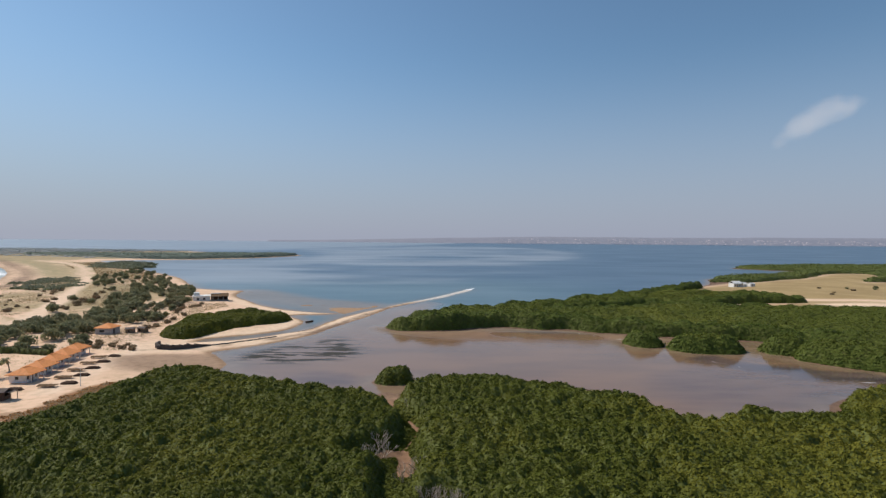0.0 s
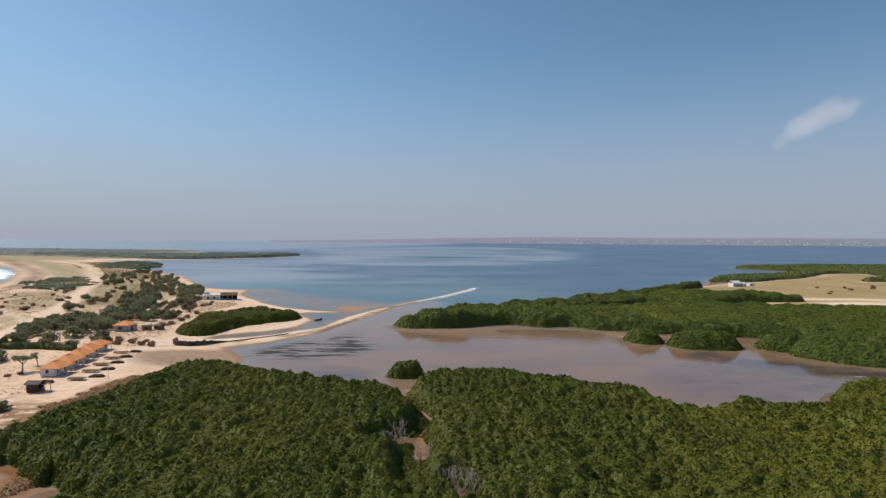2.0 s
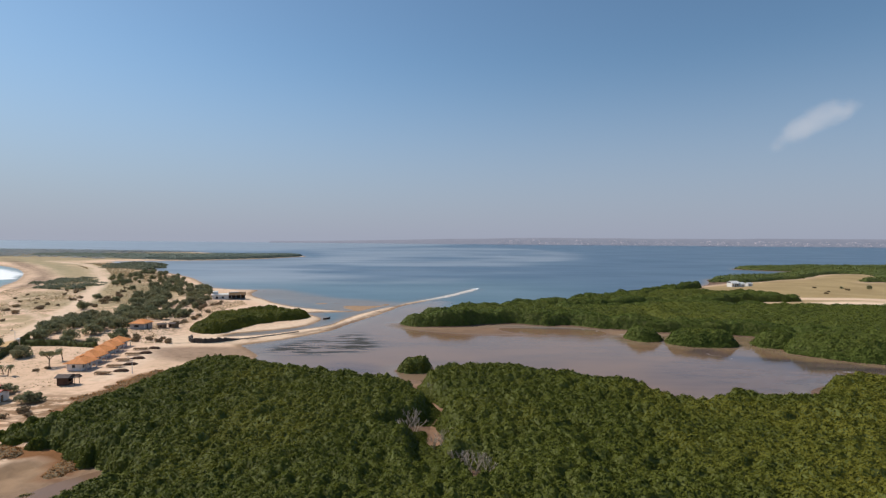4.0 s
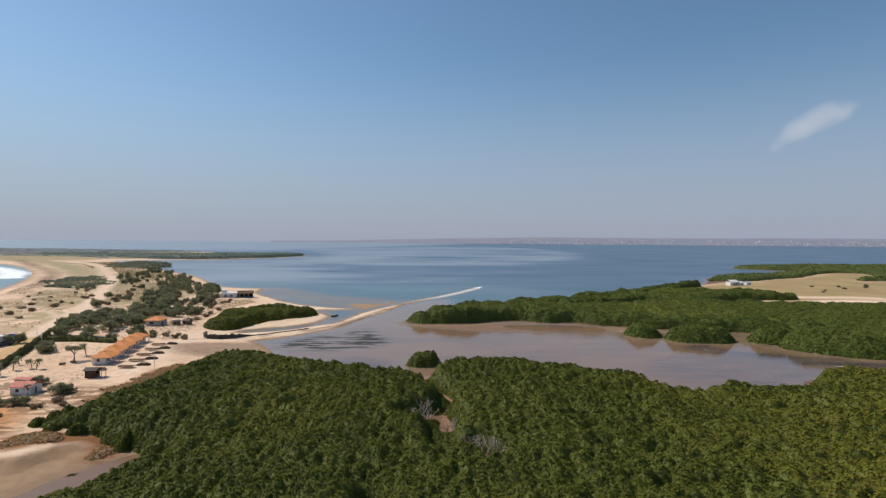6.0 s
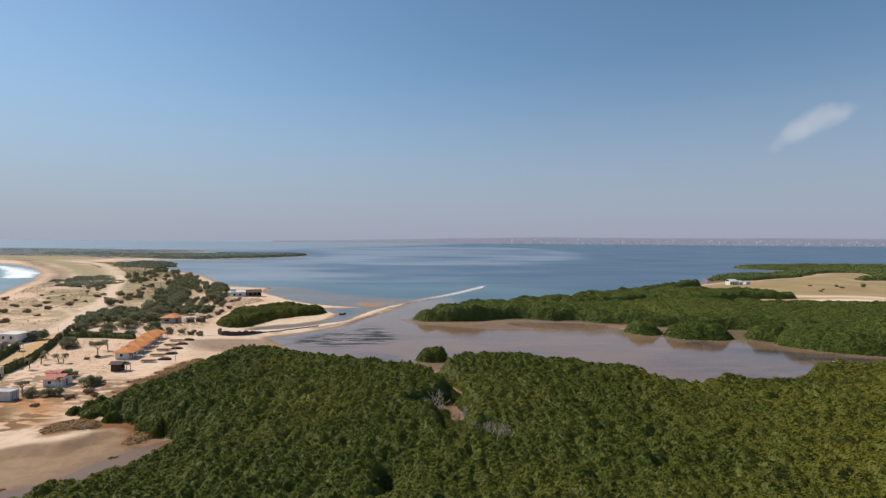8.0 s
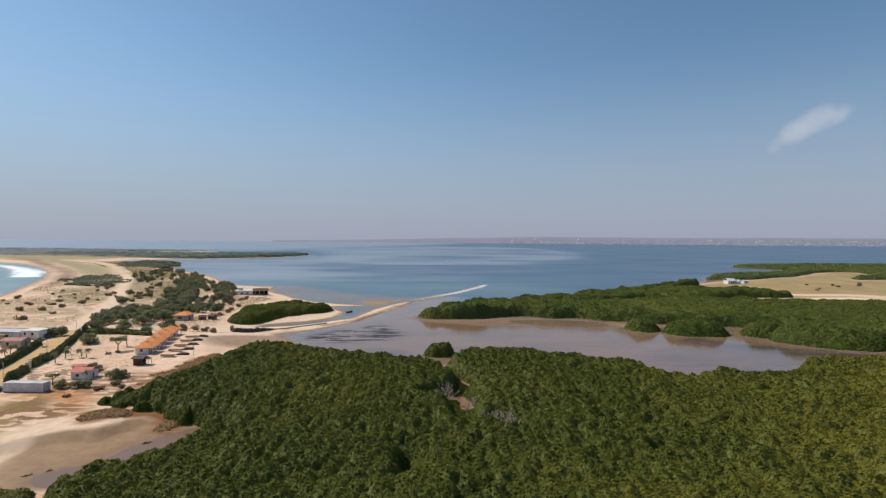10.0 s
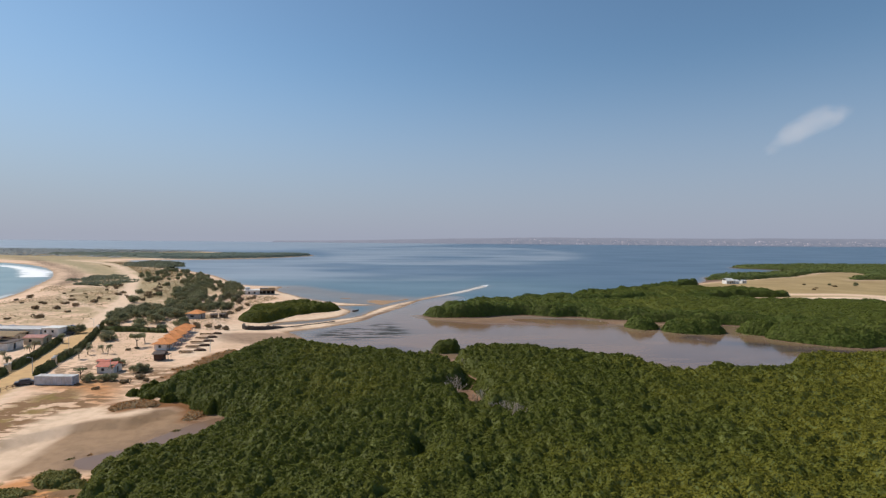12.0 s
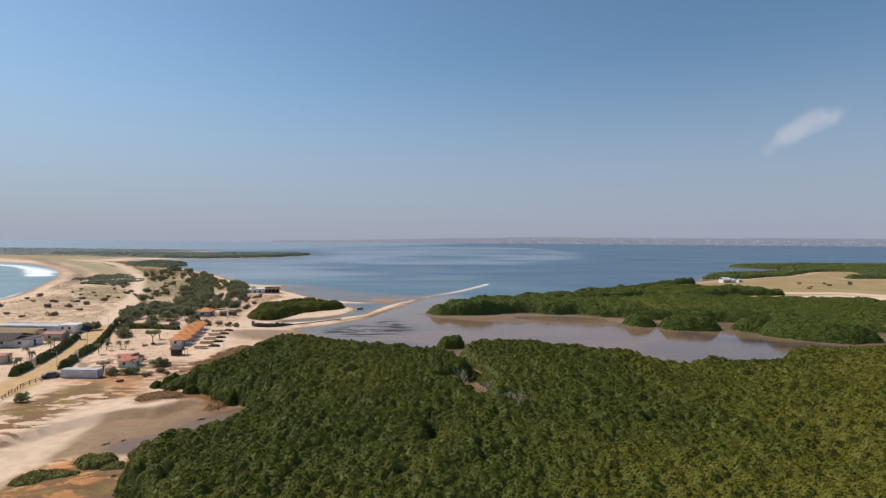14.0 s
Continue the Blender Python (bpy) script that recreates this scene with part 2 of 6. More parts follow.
def sand_material():
    n = Nodes("sand_ground", 0.92, 0, 0.2)
    wet, dry_grass, red = n.masks("mask_a")[:3]
    scrub, track, mud = n.masks("mask_b")[:3]
    broad, fine, grit = n.noise(0.045, 4), n.noise(0.45, 5), n.noise(3.0, 3)
    c = n.mix(n.ramp(broad, 0.3, 0.7), (0.80, 0.552, 0.382), (0.68, 0.462, 0.308))
    c = n.mix(n.math("MULTIPLY", n.ramp(fine, 0.42, 0.72), 0.45), c, (0.43, 0.285, 0.165))
    grassy = n.ramp(n.math("ADD", n.math("MULTIPLY", scrub, 0.75), n.math("MULTIPLY", fine, 0.75)), 0.62, 0.95)
    c = n.mix(n.math("MULTIPLY", grassy, 0.85), c, n.mix(grit, (0.22, 0.18, 0.085), (0.30, 0.24, 0.12)))
    c = n.mix(track, c, n.mix(n.ramp(fine, 0.3, 0.7), (0.78, 0.57, 0.41), (0.68, 0.49, 0.335)))
    c = n.mix(n.masks("mask_c")[0], c, n.mix(n.ramp(fine, 0.3, 0.7), (0.62, 0.40, 0.19), (0.52, 0.33, 0.16)))
    c = n.mix(n.math("MULTIPLY", n.masks("mask_c")[1], n.ramp(n.noise(0.4, 4), 0.47, 0.54)), c, n.mix(grit, (0.27, 0.17, 0.10), (0.36, 0.24, 0.15)))
    straw = n.mix(n.ramp(n.noise(0.03, 4), 0.35, 0.65), n.mix(n.ramp(fine, 0.3, 0.7), (0.43, 0.31, 0.15), (0.36, 0.255, 0.12)), (0.32, 0.225, 0.105))
    c = n.mix(dry_grass, c, straw)
    meadow, bank, salt = n.masks("mask_e")[:3]
    c = n.mix(n.math("MULTIPLY", meadow, n.ramp(fine, 0.25, 0.55)), c, n.mix(n.ramp(broad, 0.35, 0.65), (0.25, 0.225, 0.115), (0.33, 0.27, 0.15)))
    turf, weeds, dune_turf = n.masks("mask_d")[:3]
    tear, torn = n.noise(0.16, 4, (0.8, 1, 1), 0.52), n.noise(0.42, 5, (0.5, 1, 1), 0.55)
    c = n.mix(n.math("MULTIPLY", dune_turf, n.ramp(tear, 0.42, 0.56)), c, n.mix(grit, (0.36, 0.27, 0.145), (0.47, 0.345, 0.195)))
    rust = n.mix(n.ramp(fine, 0.3, 0.75), (0.60, 0.275, 0.105), (0.50, 0.225, 0.085))
    c = n.mix(n.math("MULTIPLY", red, n.ramp(fine, 0.15, 0.45)), c, rust)
    c = n.mix(n.math("MULTIPLY", turf, n.ramp(tear, 0.44, 0.50)), c, n.mix(n.ramp(fine, 0.35, 0.65), (0.20, 0.135, 0.042), (0.29, 0.185, 0.066)))
    c = n.mix(n.math("MULTIPLY", weeds, n.ramp(torn, 0.475, 0.525)), c, n.mix(grit, (0.18, 0.098, 0.044), (0.28, 0.155, 0.073)))
    c = n.mix(wet, c, n.mix(n.ramp(fine, 0.35, 0.7), (0.33, 0.20, 0.106), (0.265, 0.16, 0.084)))
    c = n.mix(n.masks("mask_c")[2], c, n.mix(n.ramp(fine, 0.3, 0.75), (0.80, 0.60, 0.425), (0.68, 0.49, 0.335)))
    c = n.mix(n.math("MULTIPLY", bank, n.ramp(torn, 0.33, 0.43)), c, n.mix(grit, (0.20, 0.086, 0.031), (0.29, 0.13, 0.048)))
    c = n.mix(salt, c, n.mix(n.ramp(fine, 0.35, 0.65), (0.66, 0.60, 0.54), (0.50, 0.44, 0.38)))
    c = n.mix(mud, c, n.mix(n.ramp(fine, 0.35, 0.7), (0.19, 0.115, 0.075), (0.12, 0.075, 0.05)))
    n.colour(c)
    n.rough(n.math("SUBTRACT", 0.93, n.math("MULTIPLY", wet, 0.22)))
    n.bump(n.math("ADD", fine, n.math("MULTIPLY", grit, 0.3)), 0.5, 0.25)
    return n.m


def water_material():
    n = Nodes("sea_and_lagoon_water", 0.12, 0, 0.5)
    lagoon, shallow, weed = n.masks("mask_a")[:3]
    foam, surf, sky_sheen = n.masks("mask_b")[:3]
    drift = n.noise(1.0, 4, (0.004, 0.016, 0))
    c = n.mix(n.ramp(drift, 0.35, 0.7), (0.045, 0.09, 0.148), (0.062, 0.115, 0.17))
    c = n.mix(n.math("MULTIPLY", n.masks("mask_c")[0], 0.8), c, n.mix(n.ramp(n.noise(1.0, 4, (0.01, 0.04, 0)), 0.35, 0.7), (0.085, 0.155, 0.185), (0.12, 0.19, 0.215)))
    c = n.mix(surf, c, n.mix(n.ramp(n.noise(0.02, 3), 0.35, 0.65), (0.15, 0.245, 0.26), (0.20, 0.285, 0.29)))
    murk = n.mix(n.ramp(n.noise(1.0, 4, (0.02, 0.05, 0)), 0.35, 0.68), (0.25, 0.145, 0.085), (0.195, 0.118, 0.076))
    c = n.mix(lagoon, c, murk)
    c = n.mix(shallow, c, n.mix(n.ramp(n.noise(0.15, 3), 0.35, 0.7), (0.27, 0.185, 0.12), (0.21, 0.145, 0.095)))
    c = n.mix(n.masks("mask_c")[1], c, n.mix(n.ramp(n.noise(1.0, 4, (0.05, 0.2, 0)), 0.35, 0.65), (0.075, 0.055, 0.06), (0.15, 0.10, 0.085)))
    streak = n.ramp(n.noise(1.0, 5, (0.07, 0.30, 0)), 0.49, 0.53)
    c = n.mix(n.math("MULTIPLY", weed, streak), c, (0.05, 0.036, 0.018))
    # sky reflected by smooth water, painted as a pale base colour
    c = n.mix(n.math("MULTIPLY", n.ramp(n.math("ADD", sky_sheen, n.math("MULTIPLY", n.noise(1.0, 4, (0.006, 0.02, 0)), 0.5)), 0.5, 1.2), 0.75), c, (0.31, 0.335, 0.365))
    froth = n.ramp(n.math("ADD", foam, n.math("MULTIPLY", n.noise(0.12, 5), 0.6)), 0.75, 1.0)
    c = n.mix(froth, c, (0.85, 0.86, 0.86))
    n.colour(c)
    n.put(n.math("MULTIPLY", n.math("SUBTRACT", n.math("SUBTRACT", 0.5, n.math("MULTIPLY", lagoon, 0.27)), n.math("MULTIPLY", n.math("MULTIPLY", weed, streak), 0.22)), n.math("SUBTRACT", 1.0, n.math("MULTIPLY", n.masks("mask_c")[2], 0.85))), n.b.inputs["Specular IOR Level"])
    r = n.math("SUBTRACT", n.math("ADD", 0.28, n.math("MULTIPLY", n.ramp(n.noise(1.0, 4, (0.006, 0.014, 0)), 0.3, 0.75), 0.09)), n.math("MULTIPLY", lagoon, 0.22))
    n.rough(n.math("ADD", n.math("ADD", r, n.math("MULTIPLY", froth, 0.5)), n.math("MULTIPLY", n.masks("mask_c")[2], 0.5)))
    ripple = n.math("ADD", n.noise(0.8, 3, (1, 1.6, 1)), n.math("MULTIPLY", n.noise(0.16, 2), 1.5))
    n.bump(ripple, 0.12, 0.12)
    return n.m


SAND = sand_material()
WATER = water_material()

# ---- the plan: outlines in metres ----
PENINSULA = rounded([(-262, -300), (-272, 150), (-289, 276), (-302, 309), (-336, 372), (-389, 462), (-458, 556), (-541, 645), (-622, 710),
                     (-690, 745), (-1000, 890), (-2300, 1250), (-2300, 1560), (-1140, 1470), (-640, 1370), (-330, 1190), (-312, 1140),
                     (-352, 1004), (-419, 920), (-510, 868), (-540, 830), (-430, 715), (-351, 620), (-264, 520), (-222, 457), (-191, 407),
                     (-161, 392), (-147, 389), (-143, 362), (-127, 336), (-107, 309), (-89, 291), (-71, 281), (-54, 276), (-72, 272),
                     (-78, 268), (-67, 251), (-65, 239), (-68, 226), (-78, 215), (-92, 206), (-93, 196), (-84, 186), (-76, 176), (-68, 164),
                     (-66, 153), (-56, 145), (-62, 128), (-90, 60), (-160, -250)], 4)
SHELF = rounded([(-270, -300), (-240, 100), (-100, 160), (-66, 153), (-56, 144), (-40, 136), (-28, 131), (-19, 130), (-15, 136), (-11, 134), (-8, 138), (10, 143),
                 (24, 139), (35, 131), (46, 124), (49, 113), (58, 113), (66, 119), (75, 114), (88, 119), (97, 130), (111, 136), (160, 140),
                 (420, 130), (420, -300)], 4)
BAR = rounded([(-112, 192), (-83, 202), (-66, 218), (-57, 230), (-54, 248), (-47, 271), (-34, 300), (-27, 317), (-3.5, 361), (19, 414), (22.5, 409),
               (-1, 354), (-20, 322), (-31, 297), (-41.5, 257), (-49, 233), (-55, 213), (-69, 193), (-84, 180), (-110, 168)], 4)
EAST = rounded([(-25, 237), (-20, 227), (-8, 225), (4, 227), (17, 234), (30, 236), (42, 231), (54, 231), (63, 226), (76, 221), (92, 214), (123, 208),
                (140, 196), (170, 178), (230, 160), (420, 150), (1400, 260), (1400, 900), (700, 850), (563, 832), (480, 800), (432, 778), (418, 752), (446, 720), (470, 702), (440, 662), (395, 628), (356, 600),
                (305, 566), (274, 541), (258, 508), (242, 478), (212, 446), (189, 430), (122, 365), (74, 324), (37, 298), (5, 277), (-16, 250)], 4)
ISLETS = [rounded(oval(*o), 2) for o in ((-13, 146.5, 6.2, 4.2, 0, 12, 0.06, 3), (77.5, 203, 7.8, 9, 10, 12, 0.08, 4), (96, 193.5, 13, 8, -12, 14, 0.08, 5), (123.5, 190, 8, 7.5, 0, 12, 0.1, 6),
                                         (141, 173, 24, 14, -22, 16, 0.1, 7))]
OCEAN = np.array([(-240, -300), (-262, 150), (-280, 290), (-325, 380), (-380, 470), (-450, 570), (-530, 660), (-640, 760), (-1000, 940), (-2300, 1255), (-9000, 1255), (-9000, -300)], float)
LAGOON = rounded([(-82, 150), (-72, 176), (-58, 208), (-46, 240), (-38, 262), (-24, 300), (-8, 322), (-8, 290), (-18, 262), (-20, 235), (100, 218), (400, 180),
                  (400, 100), (-20, 118)], 4)
FIELD = rounded([(158, 364), (178, 400), (204, 432), (236, 458), (288, 494), (335, 526), (382, 553), (465, 634), (520, 640), (470, 560), (410, 508), (560, 530), (800, 560),
                 (800, 270), (243, 291), (205, 300), (160, 298), (176, 322), (230, 338), (225, 360), (200, 372)], 3)
MAIN_TRACK = [(-118, 74), (-133, 111), (-160, 178), (-180, 221), (-203, 272), (-268, 387), (-302, 448), (-370, 545), (-435, 638), (-498, 708), (-620, 800)]
SCARP = [(-769, 895), (-644, 771), (-540, 664), (-457, 577), (-397, 505), (-360, 450), (-330, 399), (-309, 358)]
SHOAL = rounded([(-150, 392), (-140, 360), (-118, 332), (-85, 300), (-62, 278), (-56, 256), (-48, 262), (-40, 286), (-30, 310), (-50, 326), (-75, 338), (-110, 372), (-135, 398)])
INLET = [(-54, 75), (-64, 72), (-70, 65), (-74.5, 58.5), (-79, 53)]
INLET_POOL = rounded([(-57, 79), (-61.5, 77), (-64.5, 74.5), (-67.5, 71), (-69.5, 67), (-71.2, 63), (-73, 58.5), (-76.5, 55), (-79.5, 52.5), (-76, 48.5), (-70, 49.5), (-63, 53), (-56, 60), (-53, 68), (-53, 76)], 3)
PALE_BEACH = rounded([(-86, 24), (-87, 36), (-87.4, 50), (-89, 60), (-88.6, 65.4), (-85.6, 68.6), (-81, 70.6), (-77, 77), (-80, 78), (-84, 75.8), (-88, 74), (-91, 75), (-96.5, 72), (-97.5, 66), (-96.5, 54), (-96, 40), (-93, 24)], 3)
MUDFLAT = [(-79, 53), (-88, 40), (-96, 26), (-110, 5)]
CREEK = [(-13, 150), (-13, 128), (-7, 115), (-4.5, 108), (-7, 99), (-6.2, 90), (-9, 84)]
CUT = [(-18.4, 58), (-17, 50), (-16, 45)]


def shore(x, y):
    """Metres inland of the nearest waterline, negative out on the water."""
    d = inside(x, y, PENINSULA)
    for o in (BAR, EAST, SHELF, *ISLETS):
        d = np.maximum(d, inside(x, y, o))
    return d + 1.6 * (fbm(x, y, 14, 3, 5) - 0.5)


def ground_height(x, y, d=None):
    d = shore(x, y) if d is None else d
    sandy = np.maximum(inside(x, y, PENINSULA), -40)
    swamp = np.maximum(np.maximum(inside(x, y, SHELF), inside(x, y, EAST)), 0)
    high = np.minimum(0.12 + 0.07 * np.maximum(d, 0), 2.0)
    dune = smooth(6, 40, sandy) * (fbm(x, y, 46, 3, 2) - 0.42) * 2.6 * smooth(-400, -150, -np.abs(y - 200)) * np.maximum(smooth(176, 200, y), smooth(-196, -215, x))
    low = 0.25 + 0.25 * fbm(x, y, 20, 2, 8)
    z = np.where(sandy > 0, np.where(x < -60, high + dune, low), np.minimum(high, low + 0.3))
    far_in = smooth(-66, -84, x) * smooth(160, 150, y)
    z = z * (1 - far_in) + np.where(swamp > 0, np.minimum(high, 2.0), z) * far_in
    flats = smooth(0, 9, inside(x, y, SHOAL)) * smooth(0.40, 0.62, fbm(x, y * 1.6, 26, 3, 13))
    field = smooth(0, 60, inside(x, y, FIELD))
    z = np.where(d > 0, z + 2.2 * field, z)
    z = np.where(d > 0, np.minimum(z, 0.02 + 0.16 * np.maximum(d, 0) + 0.0 * z), np.maximum(0.055 * d, -3.5))
    z = np.where(d < 0, np.maximum(z, -0.3 + 0.34 * flats) * (flats > 0) + z * (flats <= 0), z)
    pool = inside(x, y, INLET_POOL) + 1.2 * (fbm(x, y, 5, 3, 17) - 0.5)
    z = np.where(pool > -9, np.minimum(z, np.where(pool > 0, np.maximum(0.03 - 0.14 * pool, -0.5), 0.03 - 0.055 * pool)), z)
    z = np.where(near_line(x, y, MUDFLAT) < 14, np.minimum(z, 0.10 + 0.05 * near_line(x, y, MUDFLAT)), z)
    for c, w in ((CREEK, 3.2), (CUT, 1.6)):
        q = near_line(x, y, c)
        z = np.where(q < w, np.minimum(z, 0.10), z)
    return z


def spaced(stops):
    """Coordinates that run from stop to stop: (start, step), ..., (end,)."""
    out = []
    for (a, step), b in zip(stops[:-1], stops[1:]):
        n = max(1, round((b[0] - a) / step))
        out.extend(a + (b[0] - a) * k / n for k in range(n))
    return np.array(out + [stops[-1][0]])


def sheet(name, xs, ys, z, material, masks):
    X, Y = np.meshgrid(xs, ys)
    nx, ny = len(xs), len(ys)
    k = (np.arange(ny - 1)[:, None] * nx + np.arange(nx - 1)[None]).ravel()
    quads = np.stack([k, k + 1, k + nx + 1, k + nx], 1)
    me = arrays_mesh(name, np.stack([X.ravel(), Y.ravel(), np.broadcast_to(z, X.shape).ravel()], 1), None, quads)
    me.polygons.foreach_set("use_smooth", [True] * len(me.polygons))
    for key, (r, g, b) in masks.items():
        a = me.attributes.new(key, "FLOAT_COLOR", "POINT")
        rgba = np.stack([np.broadcast_to(c, X.shape).ravel() for c in (r, g, b, 1.0)], 1)
        a.data.foreach_set("color", np.clip(rgba, 0, 1).astype(np.float32).ravel())
    return tagged(link(me, name, None, "", (material,)), kind="structure")


# ---- ground: one sheet of sand, mud and dry grass out to the horizon ----
gx = spaced([(-9000, 900), (-2400, 120), (-1000, 25), (-680, 9), (-330, 3.5), (-230, 1.7), (-40, 1.5), (60, 2.2), (140, 3.5), (340, 12), (760, 60), (1500, 900), (9000,)])
gy = spaced([(-900, 100), (-100, 12), (0, 3), (24, 1.4), (215, 2.0), (330, 3.2), (460, 6.5), (760, 14), (1500, 120), (2500, 500), (9000,)])
GX, GY = np.meshgrid(gx, gy)
D = shore(GX, GY)
GZ = ground_height(GX, GY, D)
in_pen = inside(GX, GY, PENINSULA)
red_zone = np.maximum(smooth(-3, 6, inside(GX, GY, rounded([(-122, 95), (-112, 97.5), (-101, 98), (-93.3, 90), (-90.4, 78), (-94, 75), (-101.5, 84), (-113.5, 88.5)]))),
                      smooth(-1, 2, inside(GX, GY, rounded([(-92, 20), (-87, 36), (-85.2, 42), (-82, 46), (-74, 45), (-69.5, 44), (-69, 38), (-67, 30), (-70, 10)]))))
red_zone = np.maximum(red_zone, 0.8 * smooth(3.2, 1.0, np.abs(near_line(GX, GY, [(-88, 112), (-84, 118), (-82, 126), (-86, 132)]))))
track = np.maximum(smooth(6.5, 3.5, near_line(GX, GY, MAIN_TRACK)), 0.8 * smooth(3, 1.2, near_line(GX, GY, [(-180, 221), (-230, 262), (-262, 300), (-252, 340), (-290, 372)])))
track = np.maximum(track, smooth(5, 2, near_line(GX, GY, [(-96, 128), (-100, 160), (-104, 180), (-92, 188), (-70, 205), (-55, 235)])))
track = np.maximum(track, 0.7 * smooth(1.8, 0.4, near_line(GX, GY, [(-57, 235), (-49, 262), (-34, 300), (-10, 343), (19, 408)]) + 2.5 * (fbm(GX, GY, 9, 3, 33) - 0.5)))
track = np.maximum(track, 0.9 * smooth(2.5, 1.0, near_line(GX, GY, [(-112, 190), (-122, 205), (-130, 228), (-146, 270), (-152, 300)])))
scrub = smooth(12, 40, in_pen) * fbm(GX, GY, 40, 3, 11) * 1.1 * smooth(150, 190, GY) * smooth(-146, -172, GX)
scarp = near_line(GX, GY, SCARP)
scrub = np.maximum(scrub, 0.95 * smooth(-12, 14, inside(GX, GY, np.array([(-796, 935), (-725, 891), (-611, 790), (-500, 676), (-398, 568), (-352, 492), (-385, 512), (-430, 566), (-530, 675), (-640, 781)], float)) + 14 * (fbm(GX, GY, 40, 3, 44) - 0.5)))
scrub = np.maximum(scrub, 0.9 * smooth(-2, 3, inside(GX, GY, rounded([(-88, 24), (-84, 35), (-79, 38), (-74, 40), (-71, 37), (-70, 28), (-74, 12)])) + 4 * (fbm(GX, GY, 5, 3, 47) - 0.5)))
scrub = np.where(GY > 480, np.maximum(scrub, smooth(30, 90, in_pen) * 0.9), scrub)
inlet_d = np.minimum(near_line(GX, GY, INLET), near_line(GX, GY, MUDFLAT))
wet = np.maximum(smooth(3.6, 0.6, D + 2 * (fbm(GX, GY, 7, 3, 35) - 0.5)) * smooth(-16, -3, D), smooth(14, 6, inlet_d) * smooth(-60, -64, GX))
tidal = (inside(GX, GY, rounded([(-76, 26), (-86, 36), (-87.2, 50), (-88.6, 60), (-88, 65), (-85, 68), (-80.5, 70), (-76.5, 77), (-66, 80), (-52, 78), (-52, 60), (-66, 50), (-76, 44)])) > -4) & (inlet_d < 30)
wet = np.where(tidal, 0.0, np.where(inlet_d < 16, 0.0, wet))
wet = np.maximum(wet, 0.95 * smooth(-1.0, 1.4, inside(GX, GY, rounded([(-81.5, 46.8), (-85.8, 44), (-87.6, 50), (-88.6, 60), (-88, 65), (-85, 68), (-80.5, 70), (-76.5, 77), (-66, 80), (-52, 78), (-52, 60), (-66, 50), (-76, 47)])) + 2.4 * (fbm(GX, GY, 8, 3, 63) - 0.5)))
wet = np.maximum(wet, 0.6 * smooth(-2, 5, inside(GX, GY, rounded([(-104, 168), (-76, 180), (-68, 164), (-70, 152), (-90, 150), (-100, 158)]))))
mud = np.maximum(smooth(-10, -1, np.maximum(inside(GX, GY, SHELF), inside(GX, GY, EAST))) * smooth(-84, -70, GX) * (1 - smooth(-12, 4, inside(GX, GY, FIELD))), 0)
mud = np.where((GX > -66) | (inlet_d > 30), mud, mud * 0.2)
straw = smooth(-6, 8, inside(GX, GY, FIELD) + 10 * (fbm(GX, GY, 30, 3, 4) - 0.5))
pale = smooth(9, 4, near_line(GX, GY, [(196, 352), (242, 353), (270, 341), (300, 322), (430, 296)])) * 0.9
lane = smooth(6.0, 4.0, near_line(GX, GY, [(-122, 78), (-128.5, 98), (-133, 111), (-143, 140), (-153, 164), (-157, 174)]))
litter = smooth(-6, 4, inside(GX, GY, rounded([(-120, 99), (-100, 98), (-88, 96), (-86, 102), (-92, 108), (-100, 110), (-106, 116), (-118, 118), (-126, 110)])))
litter = np.maximum(litter, 0.8 * smooth(-5, 5, inside(GX, GY, rounded([(-112, 192), (-120, 196), (-132, 212), (-140, 240), (-132, 240), (-122, 222), (-114, 208)]))))
litter = np.maximum(litter, smooth(9, 3, scarp + 5 * (fbm(GX, GY, 30, 3, 45) - 0.5)) * smooth(350, 400, GY) * 1.3)
creek = np.maximum(smooth(4, 1.5, near_line(GX, GY, CREEK)), smooth(2.5, 1, near_line(GX, GY, CUT)))
mud = np.clip(mud * (1 - 0.2 * creek), 0, 1)
red_zone = np.maximum(red_zone, 0.75 * creek * smooth(134, 126, GY))
for o in ISLETS:
    mud = np.maximum(mud, 0.85 * smooth(-9, -1, inside(GX, GY, o)))
shell = 0.85 * smooth(0.8, 2.6, D + 3 * (fbm(GX, GY, 8, 3, 34) - 0.5)) * smooth(14, 7, D) * smooth(-150, -125, GX) * smooth(184, 196, GY) * smooth(60, 30, GX)
shell = np.maximum(shell, 0.9 * smooth(2.2, 0.6, near_line(GX, GY, [(-50, 255), (-34, 300), (-12, 342), (20, 411)]) + 2 * (fbm(GX, GY, 10, 3, 46) - 0.5)))
wet = np.maximum(wet, 0.9 * smooth(-8, 2, inside(GX, GY, SHOAL)) * smooth(1.5, 0, D))
shell = np.maximum(shell, smooth(-10, 6, inside(GX, GY, rounded([(238, 332), (300, 318), (430, 298), (430, 286), (300, 300), (246, 316)])) + 8 * (fbm(GX, GY, 14, 3, 60) - 0.5)))
shell = np.maximum(shell, 0.7 * smooth(-1.2, 1.2, inside(GX, GY, PALE_BEACH) + 4 * (fbm(GX, GY, 7, 3, 61) - 0.5)))
shell = np.maximum(shell, 0.75 * smooth(-3, 4, inside(GX, GY, rounded([(-114, 178), (-98, 174), (-82, 183), (-78, 196), (-88, 200), (-106, 196)]))))
flat = smooth(-5, 2, inside(GX, GY, rounded([(-100, 166), (-80, 176), (-72, 168), (-68, 156), (-84, 150), (-96, 154)])))
